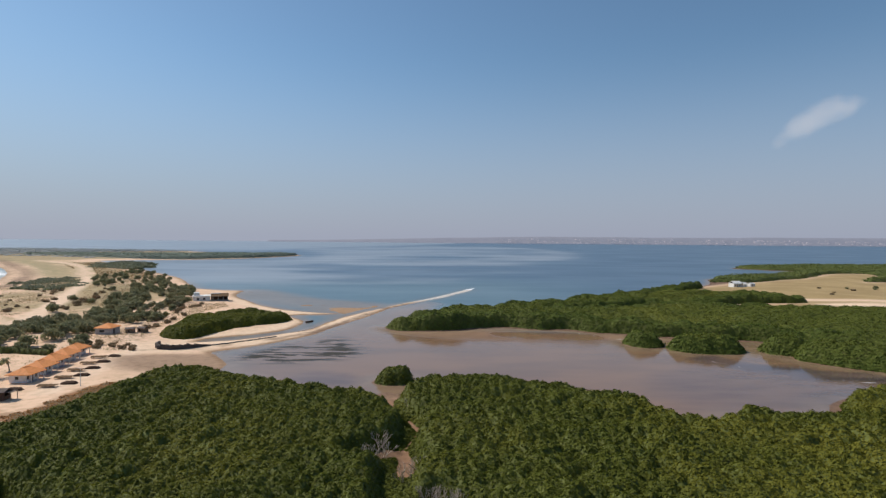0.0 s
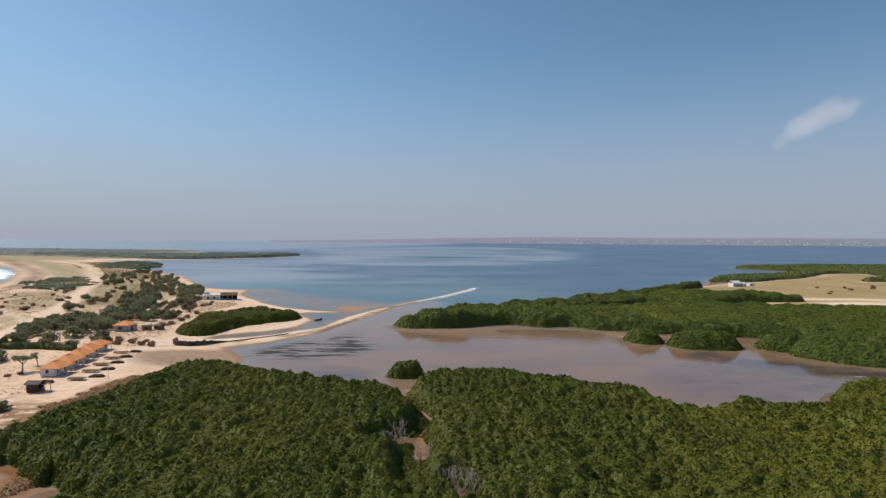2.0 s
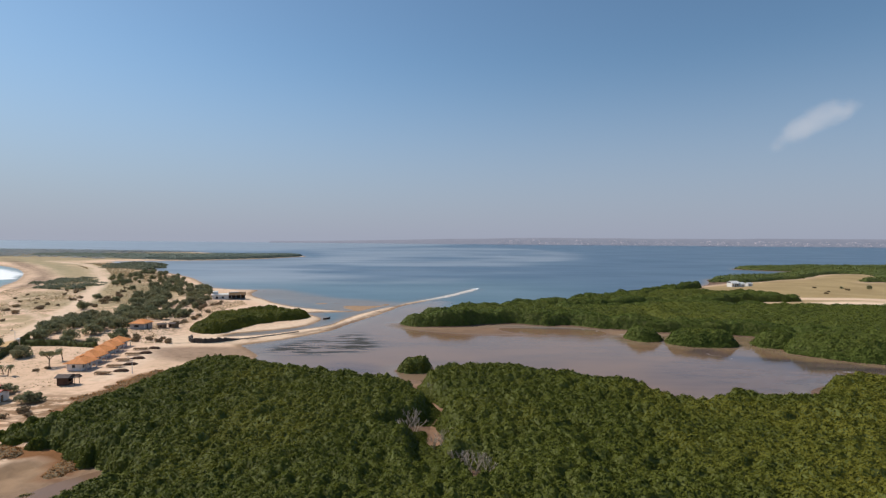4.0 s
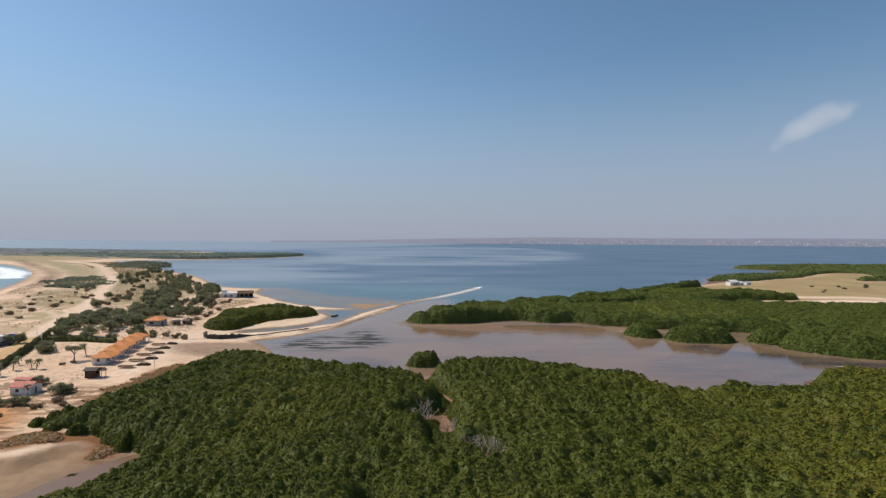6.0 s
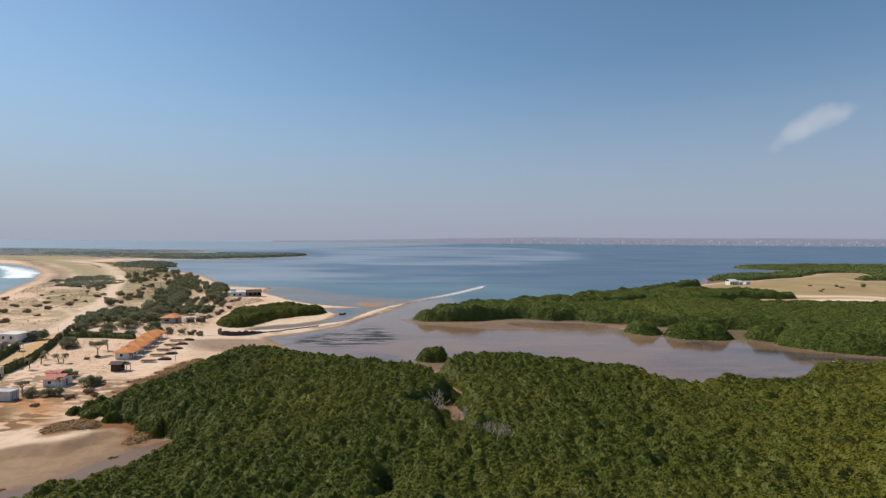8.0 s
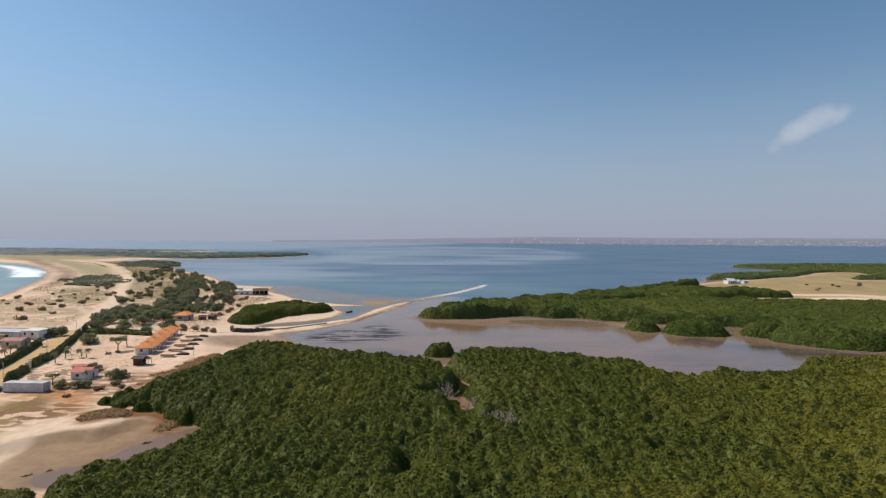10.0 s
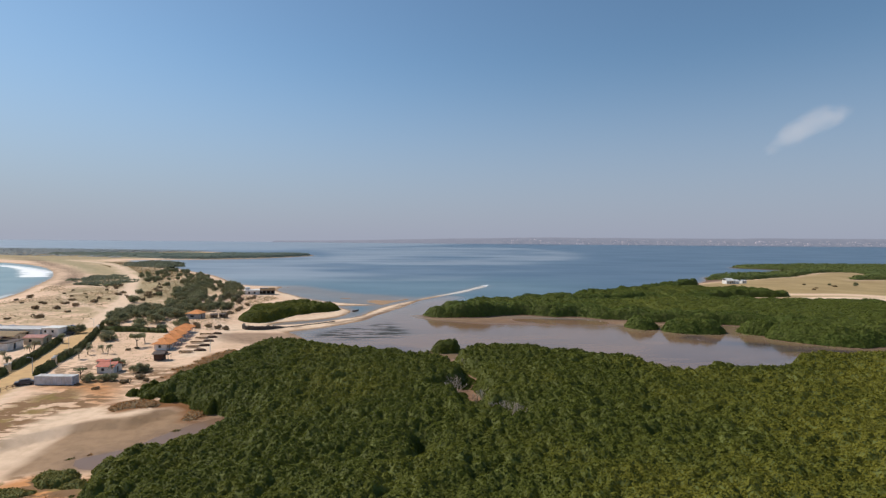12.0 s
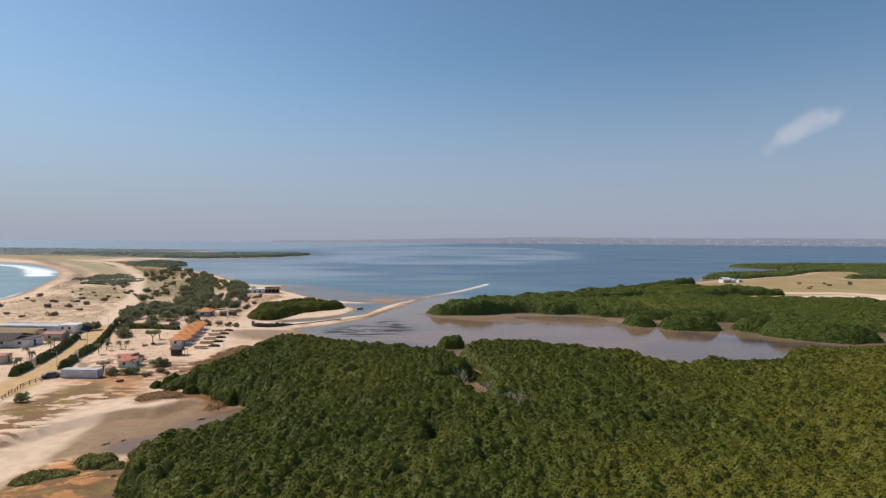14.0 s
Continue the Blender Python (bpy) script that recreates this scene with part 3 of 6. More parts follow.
mud = np.maximum(mud, 0.45 * flat)
mud = np.maximum(mud, 0.6 * smooth(9, 3, scarp + 5 * (fbm(GX, GY, 30, 3, 45) - 0.5)) * smooth(350, 400, GY) * (0.5 + fbm(GX, GY, 18, 2, 48)))
mud = np.where(tidal, 0.45 * smooth(-4.5, 0.5, inside(GX, GY, INLET_POOL) + 2 * (fbm(GX, GY, 5, 3, 62) - 0.5)), mud)
# wrack line of weed along the sand bar
wrack = near_line(GX, GY, [(-106, 176), (-84, 187), (-66, 203), (-53, 222), (-45.5, 250), (-34.5, 293), (-20, 325)])
mud = np.maximum(mud, 0.65 * smooth(3.2, 0.8, wrack + 3 * (fbm(GX, GY, 6, 3, 49) - 0.5)) * smooth(0.42, 0.58, fbm(GX, GY, 9, 3, 50)))
# olive turf and brown weeds in torn patches between beach and road, and on the bank above the inlet
turf = np.maximum(smooth(-2.5, 2, inside(GX, GY, rounded([(-112, 66), (-103, 52), (-98.6, 57.6), (-99.4, 63), (-100, 69.1), (-100.2, 75.5), (-99.4, 82.2), (-107.3, 89.9), (-110.6, 85), (-109.4, 76.4)])) + 5 * (fbm(GX, GY, 6, 3, 73) - 0.5)),
                  smooth(-1, 1.5, inside(GX, GY, rounded([(-64, 6), (-63, 30), (-67.8, 39), (-68.1, 45.6), (-74.4, 45.5), (-82, 46.6), (-85.5, 42.5), (-87.5, 36), (-92, 22), (-88, 4)])) + 2 * (fbm(GX, GY, 3, 3, 74) - 0.5)))
bank = smooth(-0.8, 1.0, inside(GX, GY, rounded([(-86.6, 71), (-89.4, 78), (-84.7, 81.4), (-78.4, 82), (-74.4, 88.5), (-70, 88.6), (-66, 76.4), (-66.8, 71.6), (-71, 71.4), (-73.2, 77), (-76.5, 76.6), (-80.4, 74.4), (-84.2, 72)])) + 2.2 * (fbm(GX, GY, 3, 3, 66) - 0.5))
bank = np.maximum(bank, smooth(-1, 2, inside(GX, GY, rounded([(-88.5, 98), (-90.5, 106), (-92, 109.5), (-89.4, 113), (-90, 126), (-89.4, 132), (-85, 136), (-82, 128), (-83, 108)])) + 3 * (fbm(GX, GY, 5, 3, 67) - 0.5)))
weeds = np.maximum(turf, smooth(-3, 3, inside(GX, GY, rounded([(-111.4, 62.1), (-114.0, 77.8), (-101.2, 85.3), (-92.1, 84.5), (-91.5, 75.3), (-93.9, 66.1), (-94.5, 60.2), (-94.2, 52.2), (-94.6, 42.7)])) + 4 * (fbm(GX, GY, 9, 3, 69) - 0.5)))
weeds = np.maximum(weeds, 0.8 * smooth(-5, 4, inside(GX, GY, rounded([(-84, 86), (-88, 96), (-87, 110), (-96, 112), (-112, 104), (-122, 96), (-112, 90), (-96, 90)]))))
meadow_at = rounded([(-237, 346), (-220, 340), (-218, 372), (-246, 417), (-250, 392), (-264, 395)])
dune_turf = smooth(20, 50, in_pen) * smooth(165, 190, GY) * smooth(-158, -176, GX) * (0.35 + 0.9 * fbm(GX, GY, 60, 3, 64))
meadow = smooth(-14, 10, inside(GX, GY, rounded([(-800, 940), (-700, 872), (-560, 742), (-455, 632), (-385, 548), (-352, 492), (-392, 516), (-470, 604), (-570, 712), (-680, 815)])) + 16 * (fbm(GX, GY, 50, 3, 65) - 0.5))
meadow = np.maximum(meadow, 0.85 * smooth(-8, 8, inside(GX, GY, meadow_at) + 10 * (fbm(GX, GY, 24, 3, 68) - 0.5)))
in_bar = smooth(-1, 2, inside(GX, GY, BAR)) * smooth(205, 225, GY)
shell = shell * (1 - 0.75 * in_bar * smooth(0.42, 0.6, fbm(GX, GY, 12, 3, 71)) * smooth(345, 320, GY))
wet = np.maximum(wet, 0.75 * in_bar * smooth(0.42, 0.58, fbm(GX, GY, 10, 3, 72)) * smooth(350, 325, GY))
sheet("ground", gx, gy, GZ, SAND, {"mask_a": (wet, straw * (1 - pale), red_zone), "mask_b": (scrub, np.maximum(track * smooth(0, 4, D), pale), mud), "mask_c": (lane, litter, shell), "mask_d": (turf, weeds, dune_turf * (1 - track)), "mask_e": (meadow * (1 - track), bank, smooth(318, 345, GY) * smooth(-5, -1, inside(GX, GY, BAR)))})

# ---- water: sea, bay and lagoon in one level sheet ----
wx = spaced([(-9000, 700), (-2400, 100), (-900, 20), (-440, 4), (-260, 8), (-120, 2.4), (150, 5), (420, 40), (1500, 700), (9000,)])
wy = spaced([(-900, 150), (0, 8), (24, 2.5), (330, 3.6), (560, 9), (1200, 60), (2500, 500), (9000,)])
WX, WY = np.meshgrid(wx, wy)
WD = shore(WX, WY)
lagoon = smooth(-12, 6, inside(WX, WY, LAGOON) + 8 * (fbm(WX, WY, 22, 3, 6) - 0.5))
reach = (5 + 9 * fbm(WX, WY, 26, 3, 9)) * (1 + 0.9 * smooth(-40, 0, inside(WX, WY, EAST)) * smooth(320, 240, WY))
shallow = smooth(-1.0, -0.1, WD / reach) * np.where(WX < -250, 0.5, 0.85)
shoal = smooth(-12, 7, inside(WX, WY, SHOAL) + 10 * (fbm(WX, WY * 2, 20, 3, 14) - 0.5))
shallow = np.maximum(shallow, 0.72 * shoal * (0.65 + 0.6 * fbm(WX, WY, 24, 3, 13)))
shallow = shallow * (1 - 0.75 * smooth(300, 335, WY) * smooth(-45, -25, WX) * smooth(70, 40, WX))
spit_shoal = smooth(-4, 10, inside(WX, WY, rounded([(-30, 236), (-26, 222), (0, 208), (40, 206), (85, 206), (96, 214), (60, 236), (-5, 232)])))
shallow = np.maximum(shallow, spit_shoal * (0.15 + 0.7 * fbm(WX, WY * 2, 30, 3, 15)))
weed = smooth(-3, 6, inside(WX, WY, rounded([(-70, 172), (-64, 190), (-50, 206), (-40, 212), (-30, 196), (-26, 180), (-38, 168), (-56, 165)])))
ocean = smooth(-30, 30, inside(WX, WY, OCEAN))
wash = smooth(-14, 10, inside(WX, WY, rounded([(-650, 706), (-600, 668), (-556, 632), (-490, 574), (-431, 521), (-404, 474), (-424, 468), (-470, 520), (-520, 578), (-580, 632), (-640, 684)])) + 26 * (fbm(WX, WY, 40, 4, 23) - 0.5))
breaker = np.maximum(np.maximum(wash * 0.8, smooth(12, 3, near_line(WX, WY, [(-600, 660), (-556, 629), (-500, 582), (-440, 527)]))), 0.75 * smooth(6, 1, np.abs(WD + 3)) * smooth(345, 315, WY)) * ocean
breaker = np.maximum(breaker, 0.85 * smooth(4, 0.5, near_line(WX, WY, [(4, 372), (12, 390), (20, 412), (25, 424)]) + 3 * (fbm(WX, WY, 6, 2, 27) - 0.5)))
for line in ([(88, 176), (94, 168), (97, 163)], [(112, 156), (118, 150), (124, 149)], [(58, 224), (66, 216), (72, 212)]):
    breaker = np.maximum(breaker, 0.55 * smooth(2.2, 0.4, near_line(WX, WY, line) + 1.5 * (fbm(WX, WY, 5, 2, 28) - 0.5)))
sky_sheen = smooth(-60, 90, inside(WX, WY, rounded([(-250, 800), (-181, 690), (0, 740), (180, 820), (420, 1500), (400, 2400), (-60, 2600), (-500, 1900), (-330, 1230)]))) * (0.1 + 1.05 * fbm(WX, WY * 2.2, 230, 4, 21))
sky_sheen = np.maximum(sky_sheen, 0.55 * smooth(-40, 60, inside(WX, WY, rounded([(-180, 440), (-60, 420), (40, 480), (160, 620), (60, 720), (-120, 700)]))) * (0.3 + fbm(WX, WY * 2.5, 90, 4, 25)))
sky_sheen = np.maximum(sky_sheen, smooth(-150, 60, inside(WX, WY, rounded([(-560, 850), (-430, 700), (-264, 500), (-200, 405), (-140, 400), (-130, 520), (-190, 900), (-270, 1120), (-420, 900)])) + 190 * (fbm(WX, WY * 2.2, 170, 4, 26) - 0.5)) * (0.3 + 0.75 * fbm(WX, WY * 2.5, 110, 4, 22)))
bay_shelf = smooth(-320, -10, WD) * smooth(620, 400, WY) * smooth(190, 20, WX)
# far left: horizon haze over the sea, painted with the same pale colour
sky_sheen = np.maximum(sky_sheen, 0.8 * smooth(0, 500, inside(WX, WY, np.array([(-9000, 1300), (-420, 1240), (-250, 1500), (400, 4000), (900, 9000), (-9000, 9000)], float))))
# dark reflections on the lagoon, put into the water colour
dark_reflections = 0.75 * smooth(-1, 4, inside(WX, WY, rounded([(18, 215), (40, 211), (66, 207), (66, 213), (42, 218), (22, 220)])))
dark_reflections = np.maximum(dark_reflections, smooth(-3, 3, inside(WX, WY, rounded([(84, 178), (96, 184), (99, 173), (112, 168), (140, 156), (150, 146), (117, 147), (104, 153), (94, 164)])) + 9 * (fbm(WX, WY * 2.2, 15, 3, 19) - 0.5)))
dark_reflections = np.maximum(dark_reflections, 0.5 * smooth(-3, 4, inside(WX, WY, rounded([(-48, 150), (-38, 156), (-26, 152), (-22, 142), (-36, 142)])) + 6 * (fbm(WX, WY * 2, 12, 3, 20) - 0.5)))
dark_reflections = np.maximum(dark_reflections, 0.5 * smooth(-8, 8, inside(WX, WY, rounded([(60, 150), (84, 166), (110, 160), (150, 146), (140, 130), (104, 128), (76, 118), (60, 124)])) + 14 * (fbm(WX, WY * 2, 24, 3, 52) - 0.5)))
edge_pool = smooth(-2, 3, inside(WX, WY, rounded([(20, 226), (21, 217), (32, 209), (50, 206), (66, 211), (64, 224), (44, 229)])))
shallow = shallow * (1 - 0.9 * edge_pool)
dark_reflections = dark_reflections * (1 - edge_pool)
weed = np.maximum(weed, 0.9 * smooth(-20, 20, inside(WX, WY, rounded([(-600, 880), (-520, 840), (-430, 830), (-370, 900), (-340, 985), (-420, 905), (-500, 862)]))))
inlet_w = smooth(16, 8, near_line(WX, WY, INLET))
flat_mud = np.maximum(spit_shoal * (1 - edge_pool), 0.25 * inlet_w)
shallow = shallow * (1 - 0.85 * inlet_w)
sheet("water", wx, wy, 0.0, WATER, {"mask_a": (np.maximum(lagoon, inlet_w), shallow, weed), "mask_b": (breaker, ocean * smooth(-420, -20, WD), sky_sheen), "mask_c": (bay_shelf, dark_reflections, flat_mud)})


# ---- mangroves ----
def crowns(x, y, cell, seed):
    """Height of a canopy of domed crowns, 0 in the clefts to about 1 on the tops."""
    i, j = np.floor(x / cell), np.floor(y / cell)
    best = np.zeros(np.shape(x))
    for di in (-1, 0, 1):
        for dj in (-1, 0, 1):
            a, b = i + di, j + dj
            cx, cy = (a + 0.15 + 0.7 * hashed(a, b, seed)) * cell, (b + 0.15 + 0.7 * hashed(a, b, seed + 1)) * cell
            top = 0.72 + 0.28 * hashed(a, b, seed + 2)
            r = cell * (0.62 + 0.4 * hashed(a, b, seed + 3))
            best = np.maximum(best, top - 0.62 * ((x - cx) ** 2 + (y - cy) ** 2) / (r * r))
    return np.maximum(best, 0)


def leaf_fans(p, nrm, size, rng, tilt=0.6):
    """One small leaf spray, a single triangle, at every point p, facing roughly along nrm."""
    n = len(p)
    d = nrm + tilt * rng.normal(size=(n, 3))
    d /= np.linalg.norm(d, axis=1)[:, None]
    a = np.cross(d, rng.normal(size=(n, 3)))
    a /= np.linalg.norm(a, axis=1)[:, None] + 1e-9
    b = np.cross(d, a)
    s = (size * rng.uniform(0.6, 1.35, n))[:, None]
    v = np.empty((n, 3, 3))
    v[:, 0] = p + a * s * 0.75
    v[:, 1] = p - a * s * 0.45 + b * s * 0.5
    v[:, 2] = p - a * s * 0.45 - b * s * 0.5
    return v.reshape(-1, 3)


def grove(name, outline, tall, cell, step, leaf, per_m2, material, label, category="mangrove", gaps=(), seed=1, rim=2.6, window=None, relief=0.42, kind="stuff", base=0.0, thin=None, tilt=0.6, rough_edge=0.6, dips=(), inner=None, fringe=None, clump=(0.45, 0.5), mounds=None, far_leaf=None):
    """A closed stand of bushy trees: canopy of domed crowns in leaf sprays, steep leafy rim down to the ground."""
    rng = np.random.default_rng(seed)
    lo, hi = outline.min(0) - 1, outline.max(0) + 1
    if window:
        lo, hi = np.maximum(lo, window[:2]), np.minimum(hi, window[2:])

    def depth(x, y):
        d = inside(x, y, outline) + 1.5 * cell * rough_edge * (fbm(x, y, cell * 2.2, 3, seed) - 0.5)
        for line, w in gaps:
            d = np.minimum(d, near_line(x, y, line) - w * (0.6 + 0.8 * value_noise(x / 3, y / 3, seed)))
        return d

    def top(x, y, d):
        e = np.sqrt(smooth(-0.05, 1.0, d / rim))
        broad = 0.78 + 0.44 * fbm(x, y, cell * 4.5, 3, seed + 7) - 0.2 * smooth(0.60, 0.82, fbm(x, y, cell * 1.9, 2, seed + 9))
        for line, w, low in dips:
            broad = broad * (1 - (1 - low) * smooth(w, 0.3 * w, near_line(x, y, line)))
        if mounds:   # big rounded bushes: weight, width and the depth that they reach in from the rim
            broad = broad * (1 - mounds[0] * smooth(1.4 * mounds[2], mounds[2], d) * (1 - 1.25 * crowns(x, y, mounds[1], seed + 70)))
        return tall * e * broad

    def lumps(x, y):
        return (crowns(x, y, cell, seed) + clump[1] * crowns(x, y, cell * clump[0], seed + 40)) / (0.75 + 0.75 * clump[1])

    def canopy(x, y, hull):
        return base + hull * ((1 - relief) + relief * lumps(x, y))

    xs, ys = np.arange(lo[0], hi[0], step), np.arange(lo[1], hi[1], step)
    X, Y = np.meshgrid(xs, ys)
    d = depth(X, Y)
    hull = top(X, Y, d)
    gz = np.where(d > 0, canopy(X, Y, hull), base)
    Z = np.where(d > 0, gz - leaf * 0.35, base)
    nx = len(xs)
    k = (np.arange(len(ys) - 1)[:, None] * nx + np.arange(nx - 1)[None]).ravel()
    q = np.stack([k, k + 1, k + nx + 1, k + nx], 1)
    q = q[(d.ravel()[q] > 0).any(1)]
    used = np.unique(q)
    remap = np.zeros(X.size, int)
    remap[used] = np.arange(len(used))
    V = np.stack([X.ravel(), Y.ravel(), Z.ravel()], 1)[used]
    q = remap[q]
    n = int((hi[0] - lo[0]) * (hi[1] - lo[1]) * per_m2)
    px, py = rng.uniform(lo[0], xs[-1] - 1e-3, n), rng.uniform(lo[1], ys[-1] - 1e-3, n)
    slope_y, slope_x = np.gradient(np.where(d > 0, hull, 0), step)

    def sample(grid):
        u, v = (px - lo[0]) / step, (py - lo[1]) / step
        i, j = u.astype(int), v.astype(int)
        u, v = u - i, v - j
        return (grid[j, i] * (1 - u) + grid[j, i + 1] * u) * (1 - v) + (grid[j + 1, i] * (1 - u) + grid[j + 1, i + 1] * u) * v

    pd = sample(d)
    keep = pd > 0
    if thin is not None:   # fewer sprays on the ground that lies off the flight line
        keep &= (inside(px, py, thin) > 0) | (rng.random(n) < 0.25)
    size = np.full(n, leaf)
    if far_leaf:   # sprays grow larger and sparser away from the flight line
        size = leaf + (far_leaf - leaf) * np.clip((py - 30) / 100, 0, 1)
        keep &= rng.random(n) < (leaf / size) ** 2
    px, py, pd, size = px[keep], py[keep], pd[keep], size[keep]
    h, l0, fine = sample(hull), lumps(px, py), 0.12
    nrm = np.stack([-h * relief * (lumps(px + fine, py) - l0) / fine - sample(slope_x), -h * relief * (lumps(px, py + fine) - l0) / fine - sample(slope_y), np.ones(len(px))], 1)
    nrm /= np.linalg.norm(nrm, axis=1)[:, None]
    P = np.stack([px, py, base + h * ((1 - relief) + relief * l0)], 1) + nrm * (rng.uniform(-0.6, 0.5, len(px)) * size)[:, None]
    # the rim gets leaves at every height
    rimm = pd < rim * 0.6
    Q = np.repeat(P[rimm], 3, axis=0)
    Q[:, 2] = base + (Q[:, 2] - base) * rng.uniform(0.2, 1, len(Q)) ** 0.8
    Q[:, :2] += rng.normal(size=(len(Q), 2)) * leaf * 0.5
    P, nrm = np.concatenate([P, Q]), np.concatenate([nrm, np.repeat(nrm[rimm], 3, axis=0)])
    edge = np.concatenate([pd, np.repeat(pd[rimm], 3)])
    L = leaf_fans(P, nrm, np.concatenate([size, np.repeat(size[rimm], 3)]), rng, tilt)
    tris = np.arange(len(L)).reshape(-1, 3) + len(V)
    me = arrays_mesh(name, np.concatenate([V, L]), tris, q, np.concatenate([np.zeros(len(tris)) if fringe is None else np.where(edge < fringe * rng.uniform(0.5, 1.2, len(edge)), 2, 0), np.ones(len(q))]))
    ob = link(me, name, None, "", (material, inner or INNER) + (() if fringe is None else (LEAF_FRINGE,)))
    return tagged(ob, label, category, kind=kind)


NEAR_STAND = rounded([(-89, 83), (-88, 96), (-86, 107), (-86.5, 113), (-83.5, 118), (-84, 128), (-82, 137), (-74, 143), (-67, 146.5), (-60, 144), (-49, 138.5), (-40, 134),
                      (-30, 129), (-19, 126.5), (-15, 123), (-8, 132.5), (-2, 136.5), (10, 139.5), (24, 135.5), (35, 127.5), (46, 120.5), (50, 111), (58, 109.5), (66, 114), (75, 110.5), (88, 115),
                      (97, 126), (111, 132), (160, 136), (300, 130), (300, 10), (-50, 4), (-55, 22), (-60, 27), (-65.5, 32), (-69.5, 41.5), (-70.5, 46), (-68.5, 49.5), (-64, 50.5), (-61, 54.5),
                      (-59, 59), (-57, 64), (-55, 69), (-56.5, 73), (-61, 75.5), (-66, 77.5), (-72, 80), (-76, 80), (-82, 80.5), (-88, 81)], 3)
grove("mangrove_stand", NEAR_STAND, 5.2, 2.3, 0.55, 0.29, 44, LEAF_MANGROVE, "dense green mangrove thicket with domed leafy crowns beside the lagoon",
      dips=(([(-91, 80), (-89, 98), (-87, 112), (-85, 132)], 11.0, 0.62), ([(-88, 80), (-74, 79), (-60, 74)], 7.0, 0.72), ([(-8.5, 95), (-6.5, 73)], 5.0, 0.3), ([(-6, 109), (-7.5, 97)], 4.0, 0.35), ([(-12.5, 128), (-8.5, 114)], 4.0, 0.4), ([(-17.8, 55), (-16.4, 47)], 1.3, 0.65), ([(0, 76), (2, 66)], 3.0, 0.45)),
      gaps=(([(-14, 136), (-12.3, 121)], 1.2), ([(-7, 114), (-4.5, 108)], 0.7), ([(-5, 106), (-7, 98)], 0.3), ([(-17.6, 54), (-16.4, 48)], 0.35), ([(-14, 93), (-8.5, 97)], 1.4), ([(-7, 97), (-5.6, 88)], 1.5), ([(-1.5, 75), (3.5, 73)], 1.0)), seed=11, rim=3.6, window=(-95, 12, 165, 152), relief=0.42, tilt=0.30, rough_edge=1.2, clump=(0.5, 0.5), far_leaf=0.44, mounds=(0.22, 7.0, 400),
      thin=np.array([(-60, 10), (40, 10), (60, 34), (140, 118), (140, 150), (-95, 150), (-95, 60)], float))
grove("mangrove_stand", np.array([(-46, 18), (-52, 3), (-78, -40), (-90, -110), (95, -110), (120, -40), (130, 18)], float), 4.6, 3.6, 1.5, 1.0, 1.9, LEAF_MANGROVE, "dense green mangrove thicket under the flight line", seed=17, rim=2.5)
RIGHT_STAND = rounded([(-24, 237), (-20, 228), (-8, 227), (4, 229), (17, 236), (30, 238), (42, 233), (54, 233), (63, 228), (76, 223), (92, 216), (123, 210),
                       (140, 199), (165, 184), (230, 165), (420, 156), (420, 264), (320, 274), (262, 281), (205, 294), (160, 294), (165, 312), (190, 330), (232, 336), (236, 345),
                       (224, 368), (226, 384), (208, 387), (188, 377), (168, 376), (184, 402), (206, 426), (217, 438), (210, 441), (189, 426), (122, 361), (74, 320), (37, 294), (5, 273), (-14, 248)], 3)
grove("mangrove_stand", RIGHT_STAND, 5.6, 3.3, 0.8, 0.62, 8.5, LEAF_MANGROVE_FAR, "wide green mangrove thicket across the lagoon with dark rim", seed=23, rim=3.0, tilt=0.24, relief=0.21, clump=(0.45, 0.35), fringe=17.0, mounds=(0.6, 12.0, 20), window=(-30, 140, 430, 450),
      gaps=(([(72, 284), (95, 293), (118, 303)], 1.6),), dips=(([(70, 280), (95, 289), (120, 299)], 7.0, 0.55), ([(196, 374), (226, 384)], 12.0, 0.7), ([(112, 205), (131, 201), (150, 190), (172, 179)], 9.0, 0.45)), thin=np.array([(-30, 200), (130, 150), (230, 165), (330, 300), (330, 460), (-30, 460)], float))
FAR_STAND = rounded([(244, 480), (262, 500), (291, 500), (340, 534), (384, 560), (466, 640), (520, 646), (474, 566), (420, 518), (560, 538), (900, 570), (1300, 700), (1000, 860), (700, 850), (600, 850), (512, 818), (438, 782), (424, 755), (450, 722), (478, 702), (444, 658), (400, 622), (356, 592),
                     (306, 562), (276, 538), (262, 512)], 3)
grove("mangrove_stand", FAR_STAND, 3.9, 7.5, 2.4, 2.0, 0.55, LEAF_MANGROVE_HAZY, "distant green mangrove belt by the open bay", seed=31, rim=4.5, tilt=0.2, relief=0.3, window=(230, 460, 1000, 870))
GROVE = rounded([(-112, 206), (-103, 200), (-96, 207), (-92, 215), (-87, 224), (-80, 232), (-73, 241), (-73, 254), (-84, 258), (-96, 266), (-104, 262), (-112, 254), (-118, 243), (-115, 224)], 3)
grove("mangrove_grove", GROVE, 4.8, 3.4, 0.8, 0.55, 14, LEAF_MANGROVE, "compact green mangrove grove on pale sand", seed=41, rim=5.0, relief=0.32, tilt=0.34, mounds=(0.2, 7.0, 60))
